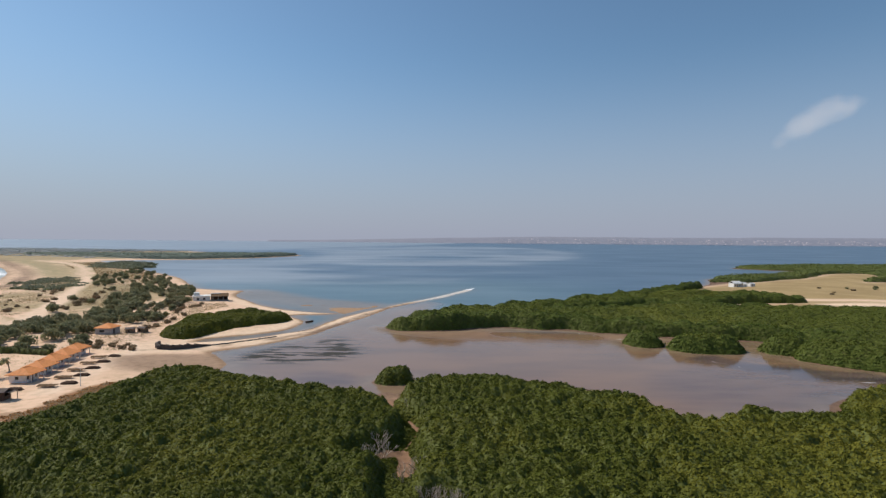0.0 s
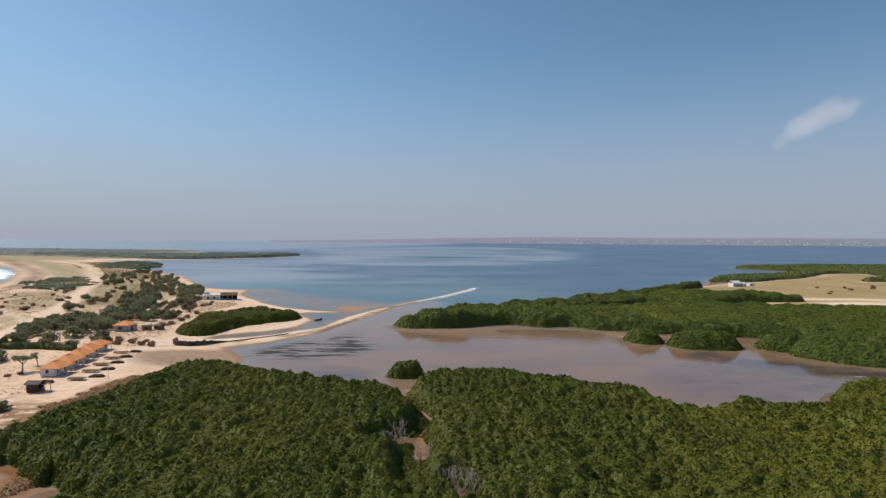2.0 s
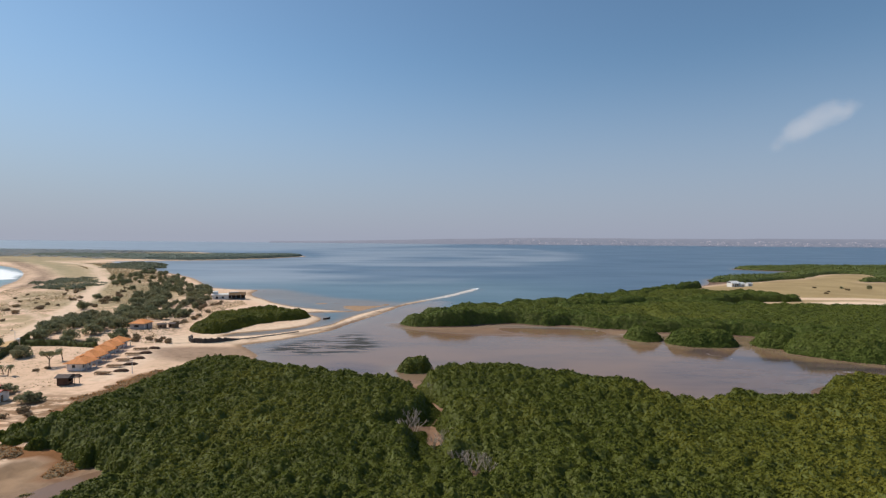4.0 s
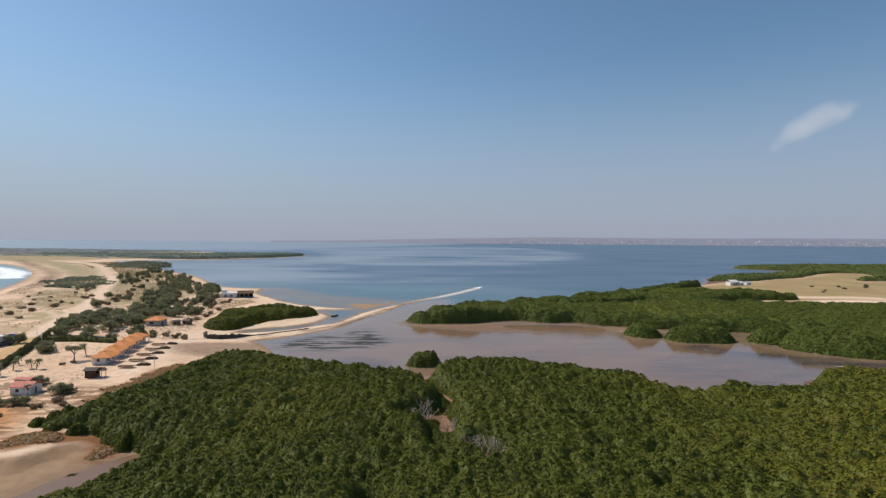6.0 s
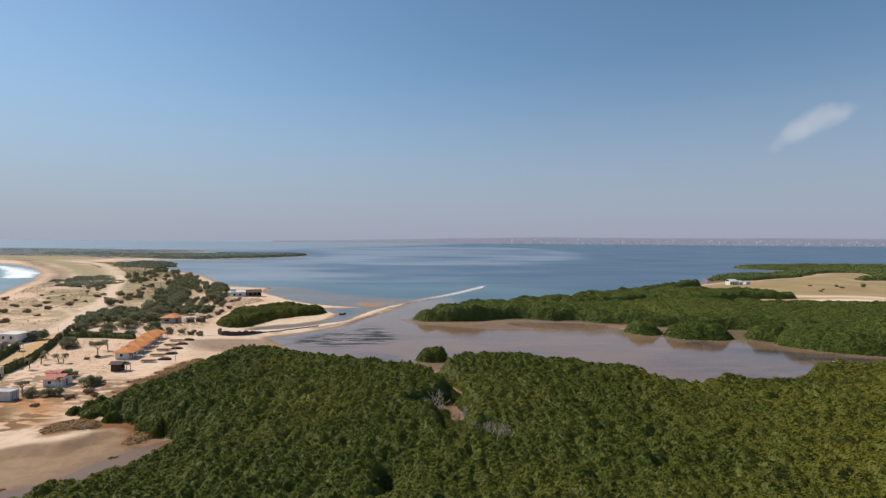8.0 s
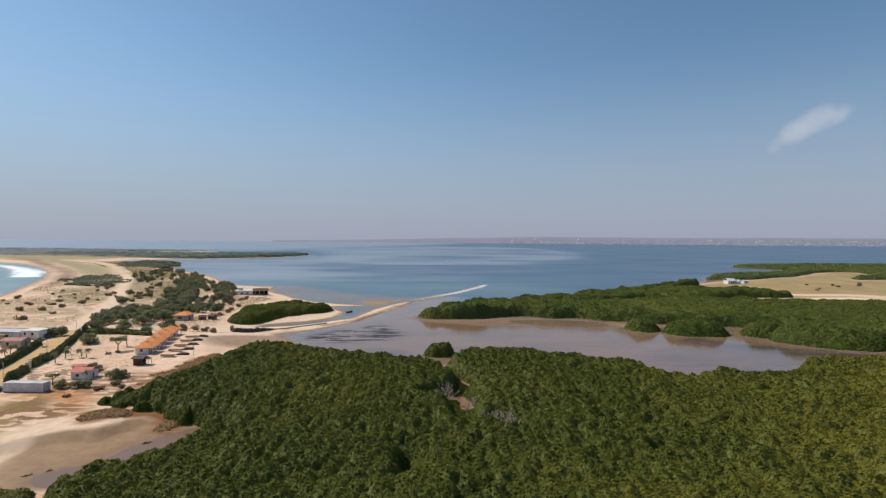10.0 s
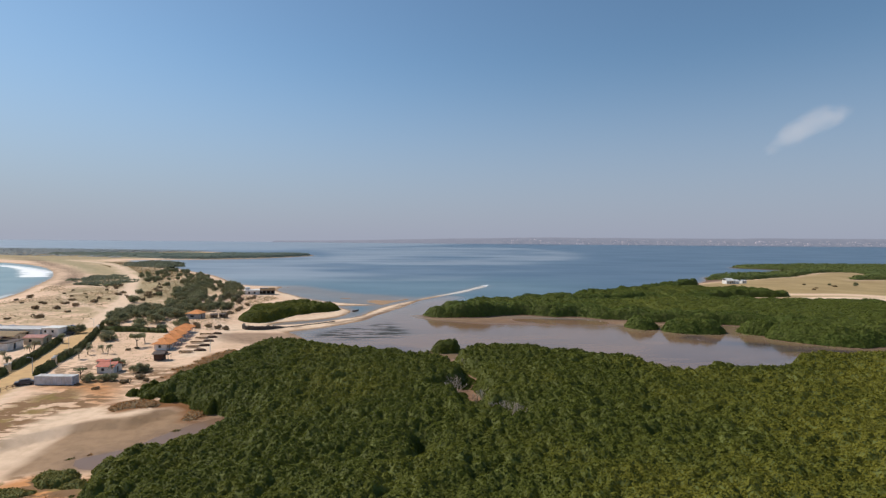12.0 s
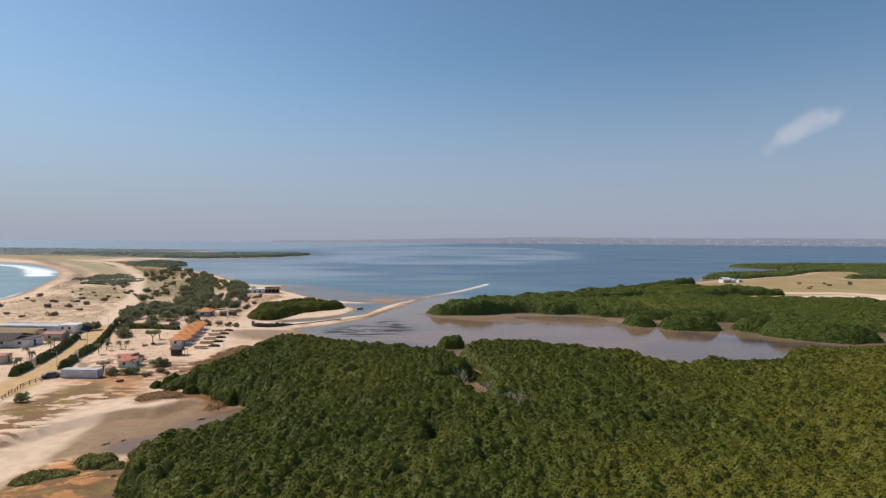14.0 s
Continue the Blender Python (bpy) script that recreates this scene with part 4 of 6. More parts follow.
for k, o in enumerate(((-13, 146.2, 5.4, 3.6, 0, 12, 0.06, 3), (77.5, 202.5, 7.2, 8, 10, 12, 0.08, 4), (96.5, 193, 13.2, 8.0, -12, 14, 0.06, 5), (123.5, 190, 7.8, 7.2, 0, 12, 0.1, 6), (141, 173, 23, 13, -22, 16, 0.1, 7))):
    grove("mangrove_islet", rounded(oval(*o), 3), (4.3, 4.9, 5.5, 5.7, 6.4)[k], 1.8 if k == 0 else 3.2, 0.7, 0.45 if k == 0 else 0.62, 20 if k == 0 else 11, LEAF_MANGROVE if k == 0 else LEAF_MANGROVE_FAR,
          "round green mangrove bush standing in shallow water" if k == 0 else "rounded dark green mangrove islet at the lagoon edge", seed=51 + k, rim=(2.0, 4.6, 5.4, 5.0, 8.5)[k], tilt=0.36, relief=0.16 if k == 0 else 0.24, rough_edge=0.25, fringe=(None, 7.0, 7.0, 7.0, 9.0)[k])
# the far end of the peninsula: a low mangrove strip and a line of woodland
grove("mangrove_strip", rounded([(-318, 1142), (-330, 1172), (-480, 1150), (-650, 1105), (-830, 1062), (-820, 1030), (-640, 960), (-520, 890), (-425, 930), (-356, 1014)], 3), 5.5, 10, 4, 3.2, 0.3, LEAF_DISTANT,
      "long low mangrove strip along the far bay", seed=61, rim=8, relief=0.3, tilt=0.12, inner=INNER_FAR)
grove("far_woodland", rounded([(-640, 1360), (-1140, 1455), (-2200, 1540), (-2200, 1330), (-1300, 1180), (-900, 1200), (-700, 1300)], 3), 4, 22, 7, 4.5, 0.10, LEAF_SCRUB_HAZY,
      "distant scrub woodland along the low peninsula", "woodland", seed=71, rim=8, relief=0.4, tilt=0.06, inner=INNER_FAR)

grove("far_scrub", rounded([(-560, 870), (-640, 925), (-1000, 1010), (-1500, 1130), (-1500, 1210), (-900, 1190), (-860, 1075), (-840, 1020), (-650, 950)], 3), 3.5, 14, 6, 4.5, 0.07, LEAF_SCRUB_HAZY,
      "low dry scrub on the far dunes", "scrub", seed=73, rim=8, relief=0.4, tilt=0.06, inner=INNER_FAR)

# ---- the far coast: a built-up bluff beyond the bay ----
def far_coast():
    """A low bluff across the bay with pale town buildings along it."""
    rng = random.Random(5)
    xs = [-1600 + 40 * k for k in range(215)]
    v, q = [], []
    for k, x in enumerate(xs):
        u = np.array([x], float)
        rise = float(smooth(-1600, 1200, u)[0])
        top = 14 + 44 * rise + 12 * rise * float(fbm(u, u * 0, 420, 3, 3)[0]) + (12 if x > 2400 else 0) * float(smooth(2400, 3800, u)[0])
        for y, z in ((4790, -1), (4800, 5), (4822, top * 0.55), (4850, top), (4990, top + 2), (4992, -1)):
            v.append((x, y + 20 * float(fbm(u, u * 0, 160, 2, 9)[0]), z))
        if k:
            a, b = 6 * (k - 1), 6 * k
            q.extend((a + i, b + i, b + i + 1, a + i + 1) for i in range(5))
    me = arrays_mesh("far_coast", np.array(v, float), None, np.array(q))
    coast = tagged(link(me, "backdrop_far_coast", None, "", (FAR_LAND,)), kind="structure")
    shapes = []
    for w, d, h in ((14, 12, 3.5), (24, 14, 3.5), (40, 18, 4), (11, 10, 6)):
        bm = boxes((-w / 2, w / 2, -d / 2, d / 2, -3, h), (-w / 2 - 0.6, w / 2 + 0.6, -d / 2 - 0.6, d / 2 + 0.6, h, h + 1.2), (-w / 5, w / 8, -d / 4, d / 4, h + 1.2, h + 3))
        me = bpy.data.meshes.new("town_building")
        bm.to_mesh(me)
        bm.free()
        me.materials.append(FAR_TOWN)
        shapes.append(me)
    for k in range(230):
        quarter = (700, 1250, 1700, 2050, 2500, 2950, 3300, 3800, 4200)[k % 9]
        x = rng.gauss(quarter, 120) if k % 4 else rng.uniform(500, 4600)
        t = rng.random()
        ob = new("town_building", shapes[rng.choice((0, 0, 1, 1, 2, 3))])
        ob.parent = coast
        ob.location = (x, 4786 + 40 * t, 5 + 38 * t)
        ob.rotation_euler = (0, 0, rng.uniform(-0.3, 0.3))


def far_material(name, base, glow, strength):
    """Land across five kilometres of sea haze: emission stands in for the scattered skylight."""
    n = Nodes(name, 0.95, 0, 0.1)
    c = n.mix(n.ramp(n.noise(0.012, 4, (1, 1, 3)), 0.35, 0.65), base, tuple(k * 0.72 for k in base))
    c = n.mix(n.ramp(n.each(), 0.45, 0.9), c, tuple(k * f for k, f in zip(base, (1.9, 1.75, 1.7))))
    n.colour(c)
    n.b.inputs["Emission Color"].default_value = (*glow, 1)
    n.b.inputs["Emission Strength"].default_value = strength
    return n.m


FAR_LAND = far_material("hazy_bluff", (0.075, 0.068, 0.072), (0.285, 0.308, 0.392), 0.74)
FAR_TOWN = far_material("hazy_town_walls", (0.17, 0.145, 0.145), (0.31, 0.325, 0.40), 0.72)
far_coast()


def cloud():
    """One small wisp of fair-weather cloud: layered puffs that thin out to nothing."""
    n = Nodes("cloud_wisp", 1.0, 0, 0)
    tree = n.t
    p = n.local()
    sep = tree.nodes.new("ShaderNodeSeparateXYZ")
    tree.links.new(p, sep.inputs[0])
    bend = n.math("SUBTRACT", sep.outputs[2], n.math("MULTIPLY", sep.outputs[0], 0.42))
    bend = n.math("ADD", bend, n.math("MULTIPLY", n.math("POWER", n.math("MULTIPLY", sep.outputs[0], 0.022), 2.0), 9.0))
    r = n.math("ADD", n.math("POWER", n.math("MULTIPLY", n.math("ABSOLUTE", sep.outputs[0], 0.0), 1 / 43), 2.4), n.math("POWER", n.math("MULTIPLY", bend, 1 / 18), 2.0))
    puff = n.math("SUBTRACT", n.noise(0.05, 6, None, 0.66, True), n.math("MULTIPLY", r, 0.42))
    alpha = n.math("MULTIPLY", n.ramp(puff, 0.06, 0.66), 0.22)
    # the cloud's sunlit white is emission, not lit by the sun lamp
    glow = tree.nodes.new("ShaderNodeEmission")
    glow.inputs["Color"].default_value, glow.inputs["Strength"].default_value = (0.62, 0.63, 0.68, 1), 1.0
    clear = tree.nodes.new("ShaderNodeBsdfTransparent")
    both = tree.nodes.new("ShaderNodeMixShader")
    tree.links.new(alpha, both.inputs[0])
    tree.links.new(clear.outputs[0], both.inputs[1])
    tree.links.new(glow.outputs[0], both.inputs[2])
    tree.links.new(both.outputs[0], tree.nodes["Material Output"].inputs["Surface"])
    bm = bmesh.new()
    for depth in (-6, 0, 6):
        rows = [[bm.verts.new((-75 + 10 * i, depth + 3 * math.sin(i + j + depth), -60 + 10 * j)) for i in range(16)] for j in range(13)]
        for a, b in zip(rows[:-1], rows[1:]):
            for i in range(15):
                bm.faces.new((a[i], a[i + 1], b[i + 1], b[i]))
    ob = part("backdrop_cloud", bm, n.m, None)
    ob.matrix_world = look((417, 594, 180), (0, 0, 40)) @ pose(0, 0, 0, -90, 180, 0)
    tagged(ob, kind="structure")


cloud()

# ---- building materials ----
WHITE = plain("white_limewash", (0.78, 0.77, 0.75), 0.18, 0.8, 0.85, relief=0.01)
GREYWALL = plain("grey_render", (0.46, 0.44, 0.43), 0.25, 0.8, 0.9, relief=0.01)
CREAM = plain("cream_render", (0.62, 0.54, 0.42), 0.2, 0.8, 0.9)
ORANGE_TILE = plain("orange_clay_tiles", (0.82, 0.31, 0.095), 0.16, 1.6, 0.75, relief=0.03)
RED_TILE = plain("faded_red_roofing", (0.60, 0.17, 0.11), 0.25, 1.4, 0.7)
PINK_ROOF = plain("faded_pink_roofing", (0.50, 0.24, 0.20), 0.25, 1.2, 0.8)
DARK_ROOF = plain("weathered_dark_roofing", (0.13, 0.10, 0.09), 0.35, 0.9, 0.85)
MAROON_ROOF = plain("weathered_maroon_roofing", (0.075, 0.045, 0.045), 0.3, 0.7, 0.85)
PALE_ROOF = plain("pale_flat_roof_screed", (0.58, 0.57, 0.57), 0.2, 0.5, 0.9)
THATCH = plain("dry_palm_thatch", (0.36, 0.26, 0.155), 0.35, 3.0, 0.95, relief=0.05)
OLD_THATCH = plain("weathered_dark_thatch", (0.19, 0.115, 0.06), 0.4, 3.0, 0.95, relief=0.05)
DARK_WOOD = plain("dark_stained_boards", (0.10, 0.06, 0.045), 0.35, 2.5, 0.8)
TIMBER = plain("weathered_timber", (0.25, 0.18, 0.12), 0.35, 3.0, 0.9)
STEEL = plain("pale_grey_painted_steel", (0.60, 0.61, 0.64), 0.18, 0.9, 0.55, 0.0, 0.4)
ROCK = plain("dark_wall_stone", (0.10, 0.085, 0.075), 0.4, 1.5, 0.85, relief=0.05)
SHADE_GLASS = plain("dark_window_glass", (0.03, 0.035, 0.04), 0.1, 2.0, 0.15, 0.0, 0.5)
BLUE_PAINT = plain("blue_car_paint", (0.06, 0.12, 0.30), 0.15, 2.0, 0.35, 0.0, 0.5)
GREY_PAINT = plain("grey_car_paint", (0.055, 0.06, 0.08), 0.15, 2.0, 0.35, 0.0, 0.5)
RUBBER = plain("black_rubber", (0.03, 0.03, 0.03), 0.2, 4.0, 0.9)


def hip_roof(w, d, eave, ridge, run, thick=0.14, cx=0.0):
    """A hipped roof over w by d metres with a ridge along y, run metres long."""
    bm = bmesh.new()
    for dz, flip in ((0, False), (-thick, True)):
        c = [bm.verts.new((cx + sx * w / 2, sy * d / 2, eave + dz)) for sx, sy in ((-1, -1), (1, -1), (1, 1), (-1, 1))]
        r = [bm.verts.new((cx, -run / 2, ridge + dz)), bm.verts.new((cx, run / 2, ridge + dz))]
        for f in ((c[0], c[1], r[0]), (c[1], c[2], r[1], r[0]), (c[2], c[3], r[1]), (c[3], c[0], r[0], r[1])):
            bm.faces.new(f[::-1] if flip else f)
        if not flip:
            upper = c
        else:
            for k in range(4):
                bm.faces.new((upper[k], c[k], c[(k + 1) % 4], upper[(k + 1) % 4]))
    return bm


def gable_roof(x0, x1, y0, y1, eave, ridge, thick=0.12, over=0.35):
    """A gabled roof with its ridge along x."""
    bm = bmesh.new()
    ym = (y0 + y1) / 2
    prof = [(y0 - over, eave - 0.15), (ym, ridge), (y1 + over, eave - 0.15), (y1 + over, eave - 0.15 - thick), (ym, ridge - thick), (y0 - over, eave - 0.15 - thick)]
    ends = [[bm.verts.new((x, y, z)) for y, z in prof] for x in (x0 - over, x1 + over)]
    for k in range(6):
        bm.faces.new((ends[0][k], ends[1][k], ends[1][(k + 1) % 6], ends[0][(k + 1) % 6]))
    for e in ends:
        bm.faces.new((e[0], e[1], e[4], e[5]))
        bm.faces.new((e[1], e[2], e[3], e[4]))
    return bm


def room(w, d, h, t=0.22, x0=0.0, y0=0.0, gaps=()):
    """Four walls w by d by h with openings: (side, from, to, sill, head); sides are s, n, w, e."""
    bm = bmesh.new()
    spans = {"s": (x0, x0 + w, lambda a, b, z0, z1: box(bm, a, b, y0, y0 + t, z0, z1)), "n": (x0, x0 + w, lambda a, b, z0, z1: box(bm, a, b, y0 + d - t, y0 + d, z0, z1)),
             "w": (y0 + t, y0 + d - t, lambda a, b, z0, z1: box(bm, x0, x0 + t, a, b, z0, z1)), "e": (y0 + t, y0 + d - t, lambda a, b, z0, z1: box(bm, x0 + w - t, x0 + w, a, b, z0, z1))}
    for side, (a, b, put) in spans.items():
        at = a
        for _, g0, g1, sill, head in sorted(g for g in gaps if g[0] == side):
            put(at, a + g0, 0, h)
            if sill > 0:
                put(a + g0, a + g1, 0, sill)
            if head < h:
                put(a + g0, a + g1, head, h)
            at = a + g1
        put(at, b, 0, h)
    return bm


def ground_at(x, y):
    return float(ground_height(np.array([x], float), np.array([y], float))[0])


def stand_on(x, y, turn=0, sink=0.06):
    return pose(x, y, ground_at(x, y) - sink, 0, 0, turn)


# ---- the holiday bungalows in a row ----
def bungalow(m):
    b = thing("bungalow", m, "white bungalow with orange hipped tile roof and shaded porch on sand", "bungalow", "row of bungalows")
    part("wall", room(4.6, 6.4, 2.6, x0=-2.9, y0=-3.2, gaps=(("e", 0.5, 1.5, 0.9, 2.0), ("e", 2.4, 3.4, 0, 2.1), ("e", 4.3, 5.3, 0.9, 2.0), ("s", 1.6, 2.6, 1.0, 2.0))), WHITE, b)
    part("roof", hip_roof(7.2, 8.5, 2.62, 4.3, 2.6, cx=-0.1), ORANGE_TILE, b)
    part("ridge_cap", boxes((-0.25, 0.05, -1.4, 1.4, 4.22, 4.36)), ORANGE_TILE, b)
    part("porch_floor", boxes((1.7, 3.5, -3.2, 3.2, -0.2, 0.12)), GREYWALL, b)
    for y in (-3.0, 0.0, 3.0):
        part("post", boxes((3.15, 3.33, y - 0.09, y + 0.09, 0.12, 2.58)), WHITE, b)
    for y in (-2.0, 1.8):
        part("window", boxes((1.52, 1.6, y - 0.5, y + 0.5, 0.9, 2.0)), SHADE_GLASS, b)
    part("door", boxes((1.52, 1.6, -0.58, 0.42, 0, 2.1)), TIMBER, b, "timber door")
    part("window", boxes((-1.3, -0.3, -3.12, -3.04, 1.0, 2.0)), SHADE_GLASS, b)
    return b


SMALL = Matrix.Diagonal((0.88, 0.76, 0.87, 1))
first = bungalow(stand_on(-108.5, 137.2, 3))
for k in range(1, 5):
    copy_thing(first, stand_on(-108.5 - 2.05 * k, 137.2 + 7.6 * k, 3) @ SMALL)
first.matrix_basis = first.matrix_basis @ SMALL


def heap(name, m, material, label, category, group, w, d, h, seed):
    """A low uneven heap with a ragged outline."""
    rng = random.Random(seed)
    bm = bmesh.new()
    rings = []
    for f, z in ((1.0, -0.1), (0.93, 0.45), (0.62, 0.9), (0.25, 1.0)):
        rings.append([bm.verts.new((w / 2 * f * math.copysign(abs(math.cos(k * math.tau / 14)) ** 0.35, math.cos(k * math.tau / 14)) * rng.uniform(0.85, 1.12), d / 2 * f * math.copysign(abs(math.sin(k * math.tau / 14)) ** 0.35, math.sin(k * math.tau / 14)) * rng.uniform(0.85, 1.12), h * z * rng.uniform(0.8, 1.1))) for k in range(14)])
    for a, b in zip(rings[:-1], rings[1:]):
        for k in range(14):
            bm.faces.new((a[k], a[(k + 1) % 14], b[(k + 1) % 14], b[k]))
    bm.faces.new(rings[-1])
    ob = part(name, bm, material, None, "", True)
    ob.matrix_world = m
    return tagged(ob, label, category, group)


def shelter(m):
    k = thing("sun_shelter", m, "low brown thatched sun shelter on the beach", "shelter", "thatched shelters on the beach")
    bm = bmesh.new()
    cols = [[bm.verts.new((-2.1 + 0.42 * i, y, z + 0.05 * math.sin(2.3 * i + y))) for y, z in ((-0.9, 0.62), (-0.1, 0.85), (0.8, 0.66), (0.8, 0.5), (-0.1, 0.68), (-0.9, 0.46))] for i in range(11)]
    for a, b in zip(cols[:-1], cols[1:]):
        for i in range(6):
            bm.faces.new((a[i], a[(i + 1) % 6], b[(i + 1) % 6], b[i]))
    bm.faces.new(cols[0])
    bm.faces.new(cols[-1][::-1])
    part("roof", bm, OLD_THATCH, k)
    for x in (-1.8, 1.8):
        for y in (-0.75, 0.7):
            bm = bmesh.new()
            rod(bm, (x, y, -0.2), (x, y, 0.58), 0.06, 0.05)
            part("post", bm, TIMBER, k)
    return k


# low dark heaps stand in for the shadows beside the thatched shelters
SHADE_HEAP = plain("dark_shade_heap", (0.085, 0.048, 0.03), 0.4, 4.0, 0.95, relief=0.05)
for k, (x, y) in enumerate(((-95.6, 134.6), (-97.6, 142.4), (-99.8, 150.4), (-101.8, 158.0), (-103.2, 165.6), (-104.6, 128.6))):
    heap("shade_heap", stand_on(x, y, 6 + 5 * math.sin(k)), SHADE_HEAP, "dark heap on sand standing in for shelter shade", "net pile", "net piles on the beach", 4.0, 1.7, 0.8, k)
first = shelter(stand_on(-100.4, 139.6, 8))
for x, y in ((-102.6, 147.4), (-104.6, 155.6), (-106.6, 163.4), (-98.6, 131.4)):
    copy_thing(first, stand_on(x, y, 6 + 5 * math.cos(x)))


def kiosk(m):
    k = thing("beach_kiosk", m, "dark timber beach kiosk with dark sheet roof", "kiosk")
    part("wall", room(2.6, 2.4, 2.2, 0.12, -1.3, -1.2, (("e", 0.4, 1.7, 1.0, 1.9),)), DARK_WOOD, k)
    part("roof", gable_roof(-1.4, 1.5, -1.3, 1.3, 2.3, 2.75), DARK_ROOF, k)
    part("counter", boxes((1.3, 1.65, -0.8, 0.6, 0.95, 1.02)), TIMBER, k)
    part("awning", boxes((1.3, 3.0, -1.2, 1.1, 1.95, 2.02)), DARK_ROOF, k)
    for y in (-1.1, 1.0):
        part("awning_post", boxes((2.85, 2.95, y - 0.05, y + 0.05, -0.2, 1.95)), TIMBER, k)
    return k


kiosk(stand_on(-101.6, 121.0, 5))


def small_house(m, w, d, wall, roof, label, name="house", ridge=3.6):
    h = thing(name, m, label, "house")
    part("wall", room(w, d, 2.5, 0.2, -w / 2, -d / 2, (("s", w * 0.25, w * 0.25 + 1.0, 0.9, 1.9), ("e", d * 0.35, d * 0.35 + 0.9, 0, 2.05))), wall, h)
    part("roof", gable_roof(-w / 2, w / 2, -d / 2, d / 2, 2.65, ridge), roof, h)
    part("gable_wall", boxes((-w / 2 + 0.02, -w / 2 + 0.2, -d / 2 + 1.1, d / 2 - 1.1, 2.48, 2.85)), wall, h)
    part("gable_wall", boxes((w / 2 - 0.2, w / 2 - 0.02, -d / 2 + 1.1, d / 2 - 1.1, 2.48, 2.85)), wall, h)
    part("window", boxes((-w * 0.25, -w * 0.25 + 1.0, -d / 2 + 0.08, -d / 2 + 0.13, 0.9, 1.9)), SHADE_GLASS, h)
    part("door", boxes((w / 2 - 0.14, w / 2 - 0.08, -d / 2 + 0.2 + d * 0.35, -d / 2 + 1.1 + d * 0.35, 0, 2.05)), TIMBER, h)
    return h


small_house(stand_on(-107.9, 106.4, 3) @ Matrix.Diagonal((0.85, 0.85, 0.78, 1)), 5.4, 4.8, WHITE, RED_TILE, "small grey-walled house with faded red roof on sand", "cottage", 3.7)
small_house(stand_on(-112.6, 112.0, 3) @ Matrix.Diagonal((0.85, 0.85, 0.78, 1)), 4.2, 2.6, GREYWALL, RED_TILE, "low outbuilding with faded red roof behind a cottage", "outbuilding", 2.95)


def hip_hut(m, label, wall, roof, w=6.0, d=5.6):
    h = thing("guard_hut", m, label, "hut")
    part("wall", room(w, d, 2.6, 0.2, -w / 2, -d / 2, (("s", 1.6, 3.6, 1.0, 1.9), ("e", 1.4, 2.4, 0, 2.1))), wall, h)
    part("roof", hip_roof(w + 1.0, d + 1.0, 2.62, 4.1, 1.2), roof, h)
    part("window", boxes((-w / 2 + 1.6, -w / 2 + 3.6, -d / 2 + 0.08, -d / 2 + 0.13, 1.0, 1.9)), SHADE_GLASS, h)
    part("door", boxes((w / 2 - 0.14, w / 2 - 0.08, -d / 2 + 1.6, -d / 2 + 2.6, 0, 2.1)), DARK_WOOD, h)
    return h


hip_hut(stand_on(-129.3, 203.4, -2), "grey hut with orange hipped tile roof among trees", GREYWALL, ORANGE_TILE)
for x, y, t in ((-121.8, 205.5, 20), (-118.6, 208.5, -15)):
    small_house(stand_on(x, y, t) @ Matrix.Diagonal((0.75, 0.8, 0.7, 1)), 4.0, 3.0, TIMBER, DARK_ROOF, "weathered timber shed beside an orange-roofed hut", "shed", 3.2)


def container(m):
    c = thing("storage_container", m, "pale grey corrugated steel storage container on red soil", "container")
    bm = bmesh.new()
    n, w, d, h = 61, 9.8, 2.4, 2.35
    for sy in (-1, 1):
        lo = hi = None
        for k in range(n):
            x = -w / 2 + 0.15 + (w - 0.3) * k / (n - 1)
            y = sy * (d / 2 - (0.05 if (k // 2) % 2 else 0.0))
            a, b = bm.verts.new((x, y, 0.15)), bm.verts.new((x, y, h - 0.12))
            if lo:
                bm.faces.new((lo, a, b, hi) if sy < 0 else (lo, hi, b, a))
            lo, hi = a, b
    part("side_panels", bm, STEEL, c)
    part("roof", boxes((-w / 2, w / 2, -d / 2, d / 2, h - 0.12, h)), PALE_ROOF, c)
    part("floor_frame", boxes((-w / 2, w / 2, -d / 2, d / 2, 0.0, 0.15)), DARK_ROOF, c)
    for x in (-w / 2 + 0.02, w / 2 - 0.16):
        for y in (-d / 2 - 0.02, d / 2 - 0.12):
            part("corner_post", boxes((x, x + 0.14, y, y + 0.14, 0, h)), STEEL, c)
    part("end_wall", boxes((-w / 2 + 0.06, -w / 2 + 0.12, -d / 2 + 0.1, d / 2 - 0.1, 0.15, h - 0.12)), STEEL, c)
    for y in (-1.13, 0.02):
        door = part("door", boxes((w / 2 - 0.12, w / 2 - 0.06, y, y + 1.1, 0.15, h - 0.12)), STEEL, c)
        bm = bmesh.new()
        rod(bm, (w / 2 - 0.03, y + 0.5, 0.25), (w / 2 - 0.03, y + 0.5, h - 0.2), 0.025, 0.025)
        part("locking_bar", bm, DARK_ROOF, door)
    return c


container(stand_on(-113.2, 93.4, 0))


